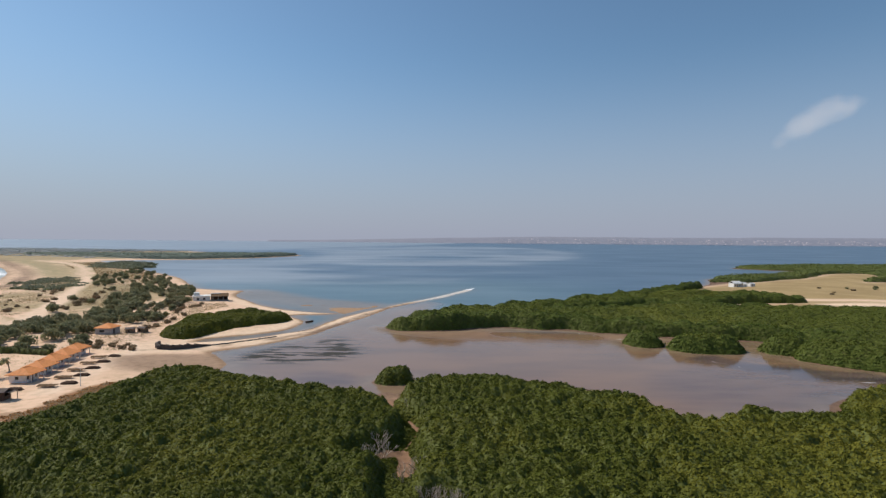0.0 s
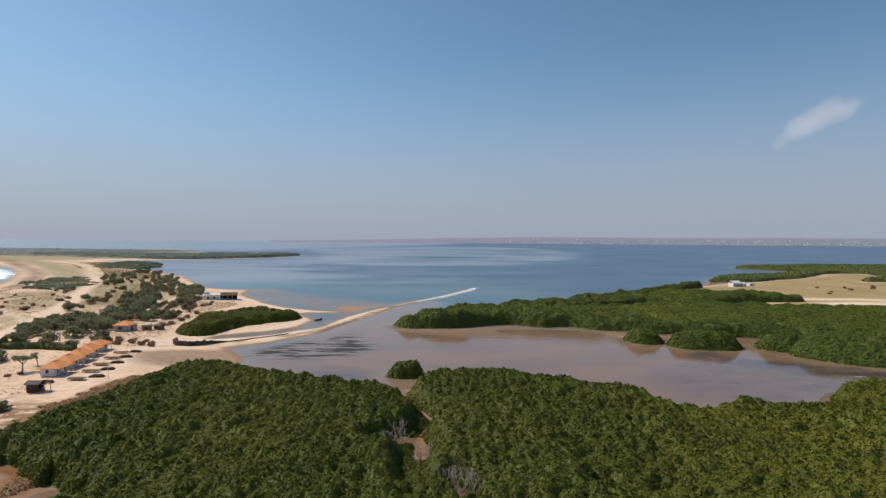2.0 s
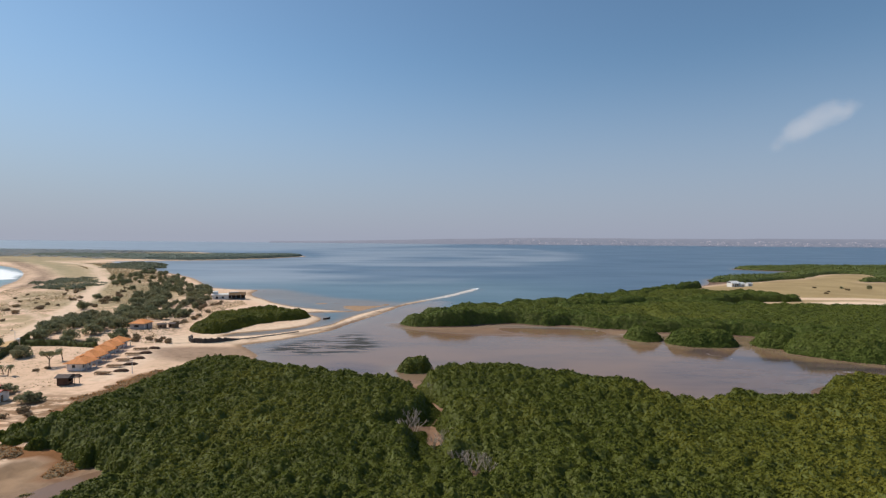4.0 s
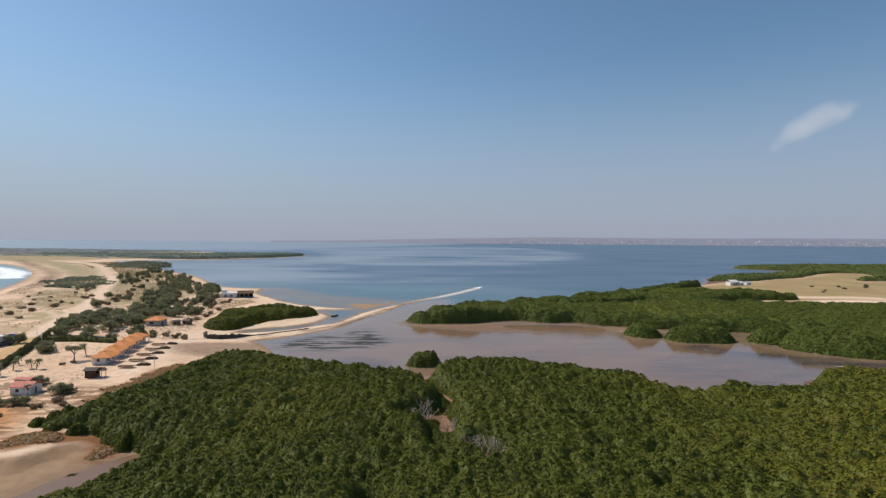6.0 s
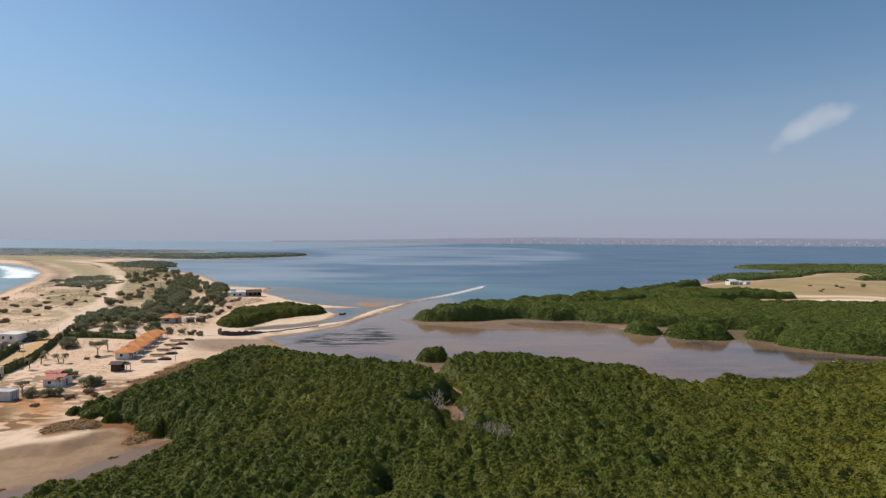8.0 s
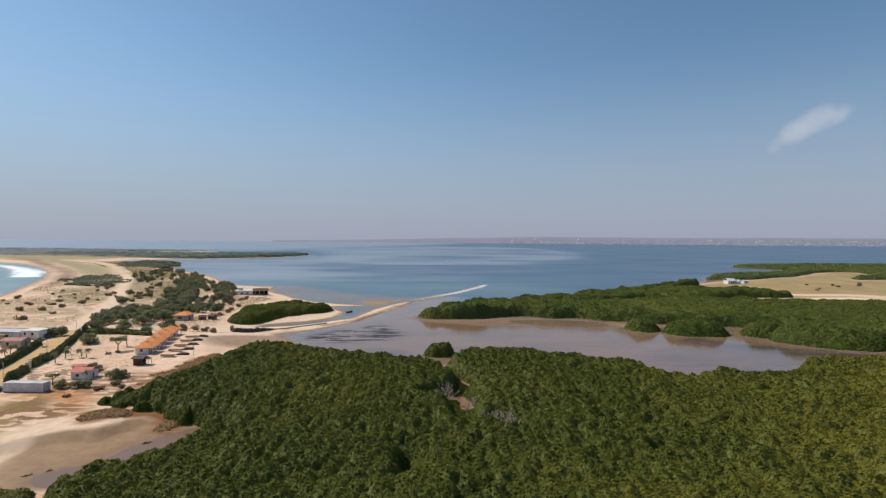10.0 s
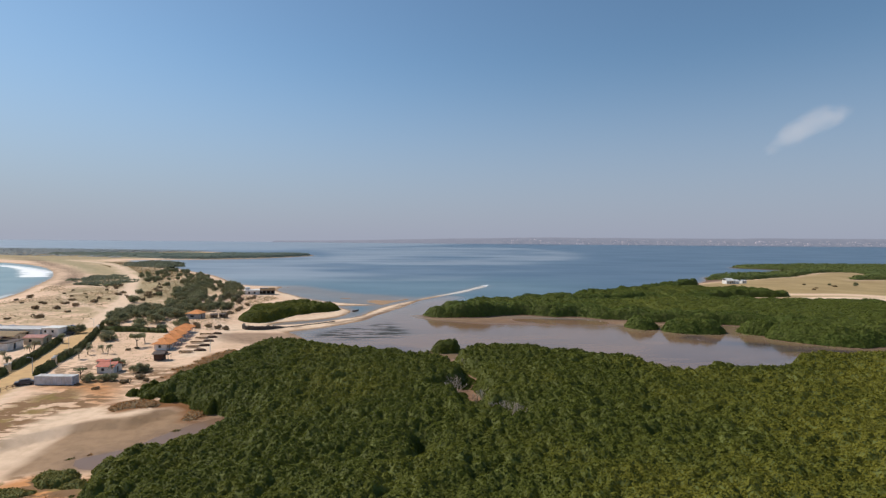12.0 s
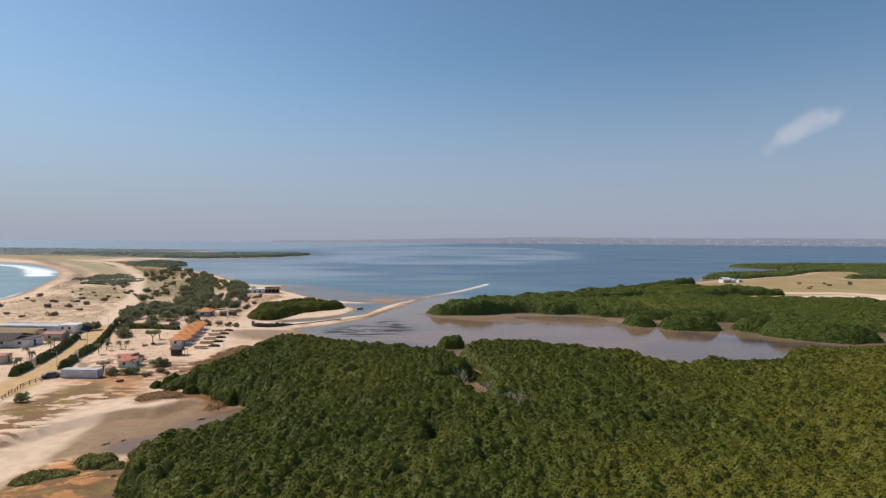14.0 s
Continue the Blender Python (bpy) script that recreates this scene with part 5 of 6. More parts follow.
def beach_house(m):
    h = thing("beach_house", m, "white flat-roofed beach house with a dark thatched veranda", "house")
    part("wall", room(9.5, 8, 3.0, 0.25, -10, -4, (("s", 2.0, 3.4, 0.9, 2.1), ("s", 5.4, 6.8, 0.9, 2.1), ("e", 3.0, 4.2, 0, 2.2))), WHITE, h)
    part("roof", boxes((-10.3, -0.2, -4.3, 4.3, 3.0, 3.28)), WHITE, h)
    part("roof_room", boxes((-9.5, -6.5, -1, 3.6, 3.28, 5.0)), WHITE, h)
    for x in (-7.9, -4.5):
        part("window", boxes((x, x + 1.4, -3.88, -3.8, 0.9, 2.1)), SHADE_GLASS, h)
    part("veranda_roof", gable_roof(0.1, 9.4, -3.4, 4.0, 2.9, 4.2, 0.2), OLD_THATCH, h, "dark thatched veranda roof")
    part("ridge_screed", boxes((0.0, 5.5, -0.6, 1.2, 4.12, 4.3)), PALE_ROOF, h)
    for x in (1.0, 3.8, 6.6, 9.2):
        part("veranda_post", boxes((x - 0.12, x + 0.12, -3.5, -3.26, -0.2, 2.75)), WHITE, h)
    part("veranda_back_wall", boxes((-0.2, 9.3, 3.8, 4.0, 0, 2.75), (9.1, 9.3, -1, 3.8, 0, 2.75)), DARK_WOOD, h)
    part("veranda_floor", boxes((-0.2, 9.5, -3.6, 4.0, -0.3, 0.1)), GREYWALL, h)
    return h


beach_house(stand_on(-140.0, 319.0, 24))


def farmhouse(m):
    h = thing("farmhouse", m, "white house with two wings on a dry grass field", "house")
    part("wall", room(11, 7, 3.0, 0.25, -5.5, -3.5, (("s", 1.5, 2.7, 0.9, 2.1), ("s", 4.6, 5.8, 0, 2.2), ("s", 7.8, 9.0, 0.9, 2.1))), WHITE, h)
    part("roof", gable_roof(-5.5, 5.5, -3.5, 3.5, 3.1, 4.6), WHITE, h)
    part("wing", room(4.5, 5, 2.6, 0.25, 6.2, -5.5, (("s", 1.2, 2.4, 0.9, 1.9),)), WHITE, h)
    part("wing_roof", gable_roof(6.2, 10.7, -5.5, -0.5, 2.7, 3.7), WHITE, h)
    part("veranda", boxes((-4.5, 4.5, -5.6, -3.5, 2.5, 2.65), (-4.4, -4.2, -5.5, -5.3, -0.3, 2.5), (4.2, 4.4, -5.5, -5.3, -0.3, 2.5)), PALE_ROOF, h)
    for x in (-4.0, 2.3):
        part("window", boxes((x, x + 1.2, -3.4, -3.33, 0.9, 2.1)), SHADE_GLASS, h)
    part("door", boxes((-0.9, 0.3, -3.4, -3.33, 0, 2.2)), DARK_WOOD, h)
    return h


farmhouse(stand_on(247.5, 446.0, 12) @ Matrix.Diagonal((0.72, 0.85, 1.12, 1)))
small_house(stand_on(262.5, 449.0, 20), 5.0, 4.0, WHITE, PALE_ROOF, "small white outbuilding beside a field house", "outbuilding", 3.4)


# ---- the walled compound beside the road ----
def long_house(m):
    h = thing("compound_house", m, "long white flat-roofed house with a raised end block", "house")
    part("wall", room(26, 7, 2.5, 0.25, -13, -3.5, tuple(("s", 2.0 + 4.6 * k, 3.4 + 4.6 * k, 0.9, 2.0) for k in range(5))), WHITE, h)
    part("roof", boxes((-13.3, 13.3, -3.8, 3.8, 2.5, 2.75)), PALE_ROOF, h)
    part("parapet", boxes((-13.3, 13.3, -3.8, -3.6, 2.75, 2.95), (-13.3, 13.3, 3.6, 3.8, 2.75, 2.95)), WHITE, h)
    for k in range(5):
        part("window", boxes((-11.0 + 4.6 * k, -9.6 + 4.6 * k, -3.4, -3.33, 0.9, 2.0)), SHADE_GLASS, h)
    part("lean_to_roof", boxes((-13.0, 9.5, -7.6, -3.85, 2.05, 2.2)), THATCH, h, "brown lean-to roof")
    for k in range(6):
        part("lean_to_post", boxes((-12.6 + 4.3 * k, -12.45 + 4.3 * k, -7.4, -7.25, -0.2, 2.05)), TIMBER, h)
    part("end_block", room(6.5, 5.5, 3.2, 0.25, 13.4, -3.2, (("s", 1.0, 1.9, 1.6, 2.6), ("s", 3.8, 4.7, 1.6, 2.6))), WHITE, h)
    part("end_block_roof", boxes((13.2, 20.1, -3.4, 2.5, 3.2, 3.4)), WHITE, h)
    for x in (14.4, 17.2):
        part("window", boxes((x, x + 0.9, -3.1, -3.04, 1.6, 2.6)), SHADE_GLASS, h)
    return h


long_house(stand_on(-179.0, 160.5, -2))


def dark_house(m):
    h = thing("compound_house", m, "white house under a broad weathered maroon roof", "house")
    part("wall", room(15, 7, 2.6, 0.22, -9.5, -3.5, (("s", 1.6, 2.6, 0.9, 1.9), ("s", 5.6, 6.6, 0.9, 1.9), ("s", 11.4, 12.6, 0.9, 1.9), ("e", 2.5, 3.5, 0, 2.1))), WHITE, h)
    part("roof", gable_roof(-10.5, 1.4, -5.6, 5.2, 2.7, 4.3), MAROON_ROOF, h)
    part("flat_roof", boxes((1.9, 5.8, -3.7, 3.7, 2.6, 2.8)), DARK_ROOF, h)
    for x in (-7.9, -3.9, 1.9):
        part("window", boxes((x, x + 1.1, -3.38, -3.3, 0.9, 1.9)), SHADE_GLASS, h)
    return h


dark_house(stand_on(-163.0, 134.5, 2))
small_house(stand_on(-157.5, 144.5, 4), 6.5, 4.6, CREAM, PINK_ROOF, "low cottage with faded pink roof inside the compound", "cottage", 3.2)
small_house(stand_on(-173.0, 147.0, 4), 13.0, 5.5, CREAM, THATCH, "long shed with brown thatched roof inside the compound", "shed", 3.3)
small_house(stand_on(-148.5, 108.5, 10), 5.5, 3.6, CREAM, PINK_ROOF, "low shed with faded pink roof beside the road", "shed", 3.0)


def car(m, paint, label):
    c = thing("car", m, label, "car", "parked cars")
    bm = bmesh.new()
    prof = [(-2.1, 0.35), (-2.15, 0.75), (-1.95, 1.0), (-1.2, 1.05), (-0.75, 1.5), (0.9, 1.52), (1.55, 1.05), (2.1, 0.95), (2.15, 0.4)]
    sides = [[bm.verts.new((x, sy * (0.85 if z < 1.1 else 0.68), z)) for x, z in prof] for sy in (-1, 1)]
    for k in range(len(prof)):
        j = (k + 1) % len(prof)
        bm.faces.new((sides[0][k], sides[0][j], sides[1][j], sides[1][k]))
    bm.faces.new(sides[0])
    bm.faces.new(sides[1][::-1])
    body = part("body", bm, paint, c)
    part("windscreen", boxes((-1.05, -0.72, -0.66, 0.66, 1.12, 1.4)), SHADE_GLASS, body)
    for sy in (-1, 1):
        part("side_window", boxes((-0.7, 1.1, sy * 0.76 - 0.04, sy * 0.76 + 0.04, 1.1, 1.42)), SHADE_GLASS, body)
    for x in (-1.35, 1.35):
        for y in (-0.8, 0.8):
            bm = bmesh.new()
            rod(bm, (x, y - 0.1, 0.32), (x, y + 0.1, 0.32), 0.32, 0.32, 12)
            wheel = part("wheel", bm, RUBBER, c)
    return c


car(stand_on(-197.0, 174.0, 4), BLUE_PAINT, "blue car parked behind the long white house")
car(stand_on(-191.0, 173.6, 2), BLUE_PAINT, "blue car parked behind the long white house")
car(stand_on(-167.5, 174.5, 20), BLUE_PAINT, "blue car parked beside dark trees by the road")
car(stand_on(-158.5, 160.5, 60), GREY_PAINT, "grey car parked under a tree by the road")
car(stand_on(-120.8, 92.5, 35), GREY_PAINT, "dark grey car parked beside a steel container")


def hedge(line, width, tall, seed, label="dense dark clipped hedge along the sandy road"):
    p = np.array(line, float)
    t = np.gradient(p, axis=0)
    nrm = np.stack([-t[:, 1], t[:, 0]], 1) / np.linalg.norm(t, axis=1)[:, None]
    outline = np.concatenate([p + nrm * width / 2, (p - nrm * width / 2)[::-1]])
    z = ground_at(*p[len(p) // 2])
    grove("hedge", outline, tall, 1.3, 0.35, 0.34, 20, LEAF_HEDGE, label, "hedge", seed=seed, rim=0.45, relief=0.12, rough_edge=0.25, clump=(0.5, 0.4), base=z - 0.15)


def even(line, step):
    """Points at even steps along a line."""
    out = []
    for a, b in zip(line[:-1], line[1:]):
        n = max(1, round(math.dist(a, b) / step))
        out.extend((a[0] + (b[0] - a[0]) * k / n, a[1] + (b[1] - a[1]) * k / n) for k in range(n))
    return out + [line[-1]]


for k, line in enumerate(([(-124.5, 101), (-128, 112)], [(-130, 116), (-134, 130), (-143, 150), (-151.5, 167)], [(-153, 170), (-157, 179)], [(-132, 93), (-134.5, 103)], [(-136, 107), (-140, 119), (-148, 138), (-153, 149)],
                          [(-150, 168.5), (-138, 169.5), (-124, 167)])):
    hedge(even(line, 6), 1.8, 2.2, 101 + k)


def gate_pillar(m):
    g = thing("gate_pillar", m, "pale masonry gate pillar beside the hedge", "gate pillar", "gate pillars along the road")
    part("shaft", boxes((-0.35, 0.35, -0.35, 0.35, -0.1, 2.2)), CREAM, g)
    part("cap", boxes((-0.45, 0.45, -0.45, 0.45, 2.2, 2.38)), PALE_ROOF, g)
    return g


first = gate_pillar(stand_on(-128.8, 113.2, 15))
for x, y in ((-129.7, 115.2), (-152.0, 168.3), (-152.8, 169.6), (-135.2, 104.2), (-135.8, 106.0), (-153.6, 150.0)):
    copy_thing(first, stand_on(x, y, 20))


def street_lamp(m, tall=4.6):
    s = thing("street_lamp", m, "slim grey street lamp pole on sand", "street lamp", "street lamps")
    bm = bmesh.new()
    rod(bm, (0, 0, -0.3), (0, 0, tall), 0.09, 0.06)
    part("pole", bm, STEEL, s)
    bm = bmesh.new()
    rod(bm, (0, 0, tall - 0.1), (0.9, 0, tall + 0.15), 0.04, 0.035)
    part("arm", bm, STEEL, s)
    part("lamp_head", boxes((0.75, 1.3, -0.12, 0.12, tall + 0.05, tall + 0.2)), GREYWALL, s)
    return s


first = street_lamp(stand_on(-127.0, 103.0, 200))
for x, y in ((-140.5, 136), (-156, 172), (-91.2, 132.6), (-104.5, 101.5)):
    copy_thing(first, stand_on(x, y, 200))


def sea_wall():
    """A curved dark stone wall with upright stones, the end of an old landing."""
    w = thing("sea_wall", pose(0, 0, 0), "old dark stone wall curving along the sand track", "sea wall")
    line = even([(-101, 188), (-100, 184), (-97.5, 181.3), (-94, 181.6), (-90, 184.6), (-84.5, 189.4), (-79, 194), (-72, 201), (-66, 208)], 0.85)
    rng = random.Random(8)
    shapes = []
    for k in range(5):
        bm = bmesh.new()
        v = box(bm, -0.46, 0.46, -0.35, 0.35, -0.3, 1.0)
        for q in v:
            q.co += Vector((rng.uniform(-.07, .07), rng.uniform(-.1, .1), rng.uniform(-.12, .12)))
        me = bpy.data.meshes.new("stone")
        bm.to_mesh(me)
        bm.free()
        me.materials.append(ROCK)
        shapes.append(me)
    for k, (x, y) in enumerate(line):
        fade = 1.0 if k < 20 else max(0.2, 1 - (k - 20) * 0.08)
        ob = new("stone", rng.choice(shapes))
        ob.parent = w
        nx, ny = line[min(k + 1, len(line) - 1)]
        px, py = line[max(k - 1, 0)]
        fade *= 1.35
        ob.matrix_basis = pose(x, y, ground_at(x, y) - 0.1, 0, 0, math.degrees(math.atan2(ny - py, nx - px))) @ Matrix.Diagonal((1, 1, 1.3 * fade * rng.uniform(0.85, 1.1), 1))


sea_wall()


def boat(m, label):
    b = thing("rowing_boat", m, label, "boat")
    bm = bmesh.new()
    rings = []
    for k in range(9):
        x = -2.2 + 0.55 * k
        wd = 0.75 * math.sin(math.pi * (0.14 + 0.86 * (k / 8)) ** 0.8) + 0.05
        z = 0.55 + 0.25 * (abs(k - 3.5) / 4.5) ** 2
        rings.append([bm.verts.new(p) for p in ((x, -wd, z), (x, -wd * 0.8, 0.1), (x, 0, -0.05), (x, wd * 0.8, 0.1), (x, wd, z), (x, wd * 0.85, z - 0.02), (x, 0, 0.14), (x, -wd * 0.85, z - 0.02))])
    for a, c in zip(rings[:-1], rings[1:]):
        for i in range(8):
            bm.faces.new((a[i], a[(i + 1) % 8], c[(i + 1) % 8], c[i]))
    bm.faces.new(rings[0])
    bm.faces.new(rings[-1][::-1])
    part("hull", bm, DARK_WOOD, b)
    for x in (-1.0, 0.6):
        part("thwart", boxes((x - 0.12, x + 0.12, -0.6, 0.6, 0.38, 0.43)), TIMBER, b)
    return b


boat(pose(-62.6, 248.3, 0.0, 0, 0, 55), "small dark rowing boat afloat in a tidal channel")


# ---- trees and shrubs ----
def tree_mesh(seed, kind):
    """Crown points, trunk and limbs of one tree, base at the origin: round, flat (acacia) or shrub."""
    rng = np.random.default_rng(seed)
    tall = {"round": 5.0, "flat": 4.6, "shrub": 1.5}[kind]
    spread = {"round": 2.9, "flat": 2.4, "shrub": 1.6}[kind]
    lumps = []
    n = {"round": 15, "flat": 9, "shrub": 6}[kind]
    for k in range(n):
        a, r = rng.uniform(0, math.tau), spread * math.sqrt(rng.uniform(0.02, 0.75))
        z = {"round": tall * rng.uniform(0.22, 0.80) * (1 - 0.3 * (r / spread) ** 2), "flat": tall * rng.uniform(0.72, 0.9), "shrub": tall * rng.uniform(0.3, 0.6)}[kind]
        lumps.append((r * math.cos(a), r * math.sin(a), z, rng.uniform(0.36, 0.52) * spread * (0.75 if kind == "flat" else 1)))
    pts, nrm = [], []
    per = {"round": 80, "flat": 46, "shrub": 44}[kind]
    for x, y, z, r in lumps:
        d = rng.normal(size=(per, 3))
        d /= np.linalg.norm(d, axis=1)[:, None]
        squash = np.array((1, 1, 0.55 if kind == "flat" else 0.78))
        pts.append(np.array((x, y, z)) + d * squash * r * rng.uniform(0.7, 1.08, per)[:, None])
        nrm.append(d)
    P, N = np.concatenate(pts), np.concatenate(nrm)
    P[:, 2] = np.maximum(P[:, 2], 0.12)
    L = leaf_fans(P, N, {"round": 0.5, "flat": 0.42, "shrub": 0.36}[kind], rng, 0.6)
    crown = arrays_mesh("crown", L, np.arange(len(L)).reshape(-1, 3))
    crown.materials.append(LEAF_SHRUB if kind == "shrub" else LEAF_TREE)
    bm = bmesh.new()
    fork = tall * (0.28 if kind == "round" else 0.42 if kind == "flat" else 0.08)
    if kind != "shrub":
        rod(bm, (0, 0, -0.3), (0.08, 0.05, fork), 0.2, 0.14, 7)
    for x, y, z, r in lumps[:7 if kind != "shrub" else 5]:
        rod(bm, (0.08, 0.05, fork - 0.1), (x * 0.55, y * 0.55, fork + (z - fork) * 0.6), 0.09, 0.06, 5)
        rod(bm, (x * 0.55, y * 0.55, fork + (z - fork) * 0.6), (x, y, z), 0.06, 0.025, 5)
    trunk = bpy.data.meshes.new("trunk")
    bm.to_mesh(trunk)
    bm.free()
    trunk.materials.append(BARK)
    return crown, trunk


def palm_mesh(seed):
    """A small leaning palm: ringed trunk and a head of arching fronds."""
    rng = np.random.default_rng(seed)
    tall, lean, way = 4.2, rng.uniform(0.5, 1.5), rng.uniform(0, math.tau)
    bm = bmesh.new()
    spine = [Vector((lean * (k / 6) ** 2 * math.cos(way), lean * (k / 6) ** 2 * math.sin(way), -0.3 + (tall + 0.3) * k / 6)) for k in range(7)]
    for a, b in zip(spine[:-1], spine[1:]):
        rod(bm, a, b, 0.19, 0.15, 7)
    trunk = bpy.data.meshes.new("trunk")
    bm.to_mesh(trunk)
    bm.free()
    trunk.materials.append(BARK)
    bm = bmesh.new()
    for k in range(22):
        a, up, long = k * 2.4 + rng.uniform(-0.2, 0.2), rng.uniform(-0.5, 0.9), rng.uniform(1.7, 2.3)
        d, side = Vector((math.cos(a), math.sin(a), 0)), Vector((-math.sin(a), math.cos(a), 0))
        row = []
        for i in range(6):
            u = i / 5
            c = spine[-1] + d * long * u * (1 - 0.2 * u) + Vector((0, 0, up * long * u * 0.8 - 1.1 * long * u * u * 0.7))
            wide = 0.34 * math.sin(math.pi * (0.12 + 0.86 * u))
            row.append((bm.verts.new(c - side * wide - Vector((0, 0, 0.12))), bm.verts.new(c), bm.verts.new(c + side * wide - Vector((0, 0, 0.12)))))
        for p, q in zip(row[:-1], row[1:]):
            bm.faces.new((p[0], p[1], q[1], q[0]))
            bm.faces.new((p[1], p[2], q[2], q[1]))
    crown = bpy.data.meshes.new("crown")
    bm.to_mesh(crown)
    bm.free()
    crown.materials.append(LEAF_TREE)
    return crown, trunk


TREE_KINDS = {"palm": ("palm_tree", "small leaning palm with drooping grey-green fronds on sand", "palm", "palms in the yard"),
              "round": ("tree", "dark green broad-crowned tree standing on pale sand", "tree", "trees on the peninsula"),
              "flat": ("acacia_tree", "thin-trunked acacia with flat open crown on sand", "tree", "acacias in the yard"),
              "shrub": ("dune_shrub", "low grey-green shrub on the dunes", "shrub", "shrubs on the dunes")}
nursery = {}


def plant(kind, x, y, size, variant):
    key = (kind, variant)
    z = ground_at(x, y)
    m = pose(x, y, z - 0.05, 0, 0, (x * 37 + y * 53) % 360) @ Matrix.Diagonal((size, size, size * (0.88 + 0.24 * ((x * 7.3) % 1)), 1))
    if key not in nursery:
        name, label, category, group = TREE_KINDS[kind]
        crown, trunk = palm_mesh(400 + variant) if kind == "palm" else tree_mesh(200 + variant * 7 + len(kind), kind)
        t = thing(name, m, label, category, group)
        t.matrix_basis = m
        link(crown, "crown", t)
        link(trunk, "trunk", t)
        t.scale = (1, 1, 1)
        t.matrix_basis = m
        nursery[key] = t
    else:
        src = nursery[key]
        made = copy_thing(src, Matrix.Identity(4))
        made.matrix_basis = m


def scatter(kind, outline, count, size, seed, apart):
    rng = np.random.default_rng(seed)
    o = np.array(outline, float)
    done = []
    for _ in range(count * 40):
        x, y = rng.uniform(o[:, 0].min(), o[:, 0].max()), rng.uniform(o[:, 1].min(), o[:, 1].max())
        if inside(np.array([x]), np.array([y]), o)[0] < 0 or any((x - a) ** 2 + (y - b) ** 2 < apart ** 2 for a, b in done):
            continue
        done.append((x, y))
        plant(kind, x, y, rng.uniform(*size), int(rng.integers(0, 5)))
        if len(done) >= count:
            break


# the dense belt of trees from the hut to the white house, thicket by thicket
scatter("round", [(-156, 198), (-146, 193), (-136, 200), (-143, 214), (-153, 229), (-168, 242), (-173, 238), (-167, 222), (-168, 215)], 25, (0.65, 1.1), 1, 3.2)
scatter("round", [(-134, 199), (-130, 196), (-147, 226), (-151, 226)], 5, (0.6, 0.9), 11, 3.0)
scatter("round", [(-167, 249), (-155, 232), (-148, 226), (-147, 239), (-156, 267), (-171, 306), (-197, 350), (-211, 356), (-183, 288)], 48, (0.65, 1.1), 2, 4.0)
scatter("round", [(-146, 232), (-138, 229), (-130, 232), (-129, 240), (-142, 254), (-150, 250)], 12, (0.6, 0.95), 12, 3.6)
scatter("round", [(-150, 258), (-141, 265), (-152, 286), (-160, 278)], 7, (0.6, 0.95), 13, 4.0)
scatter("round", [(-223, 380), (-194, 336), (-178, 330), (-170, 337), (-211, 421), (-241, 452), (-249, 428)], 34, (0.6, 1.05), 14, 5.0)
scatter("round", [(-157, 296), (-137, 262), (-138, 279), (-157, 332), (-185, 393), (-196, 401), (-170, 337)], 25, (0.6, 1.0), 15, 4.4)
scatter("round", [(-314, 471), (-263, 395), (-249, 396), (-252, 428), (-226, 442), (-244, 479), (-310, 572), (-368, 631), (-318, 524)], 58, (0.45, 0.95), 3, 5.5)
scatter("shrub", [(-118, 212), (-126, 222), (-136, 250), (-146, 290), (-136, 300), (-126, 262), (-120, 240)], 22, (0.6, 1.3), 10, 3.5)
scatter("round", [(-153, 174), (-152, 188), (-166, 216), (-173, 212), (-168, 200)], 16, (0.6, 0.9), 4, 2.4)
scatter("shrub", [(-185, 190), (-215, 185), (-265, 250), (-285, 320), (-300, 345), (-260, 375), (-225, 330), (-205, 280)], 34, (0.7, 1.5), 6, 7)
scatter("shrub", [(-190, 250), (-210, 310), (-240, 370), (-228, 365), (-195, 300), (-178, 250)], 12, (0.8, 1.6), 7, 6)
scatter("shrub", [(-105, 175), (-122, 178), (-130, 186), (-112, 186), (-102, 182)], 12, (0.7, 1.3), 8, 2.5)
for x, y, s in ((-136, 150, 0.8), (-138, 172, 0.7), (-128, 171, 0.65), (-122, 176, 0.7), (-160, 163, 0.9), (-157, 165, 0.7), (-99.5, 105.5, 0.62), (-97.5, 107, 0.5),
                (-110, 113.5, 0.6), (-106.5, 96, 0.5), (-103, 96.5, 0.5), (-101, 97, 0.45), (-112.4, 72, 0.5), (-140, 189, 1.1), (-216, 308, 0.8), (-191, 258, 0.95), (-193, 290, 0.75), (-225, 359, 0.7), (-132, 250, 0.6), (-125, 181, 0.95), (-138, 152, 0.85), (-141, 178, 0.95)):
    plant("round", x, y, s, int(abs(x)) % 5)
for x, y, s in ((-128, 127, 0.66), (-127, 121.5, 0.7), (-125, 130, 0.62), (-121, 147, 0.8), (-131, 122, 0.62), (-122.5, 128.5, 0.66), (-145, 116, 0.8), (-137.5, 100.5, 0.85), (-139.5, 110, 0.75), (-150, 133, 0.85), (-146.5, 127, 0.7), (-132, 134, 0.62), (-149, 145, 0.8), (-106, 104.5, 0.6)):
    plant("palm", x, y, s, int(abs(x)) % 4)
for x, y, s in ((-119.5, 139.5, 1.05), (-110.5, 98.2, 0.74)):
    plant("flat", x, y, s, int(abs(x)) % 4)
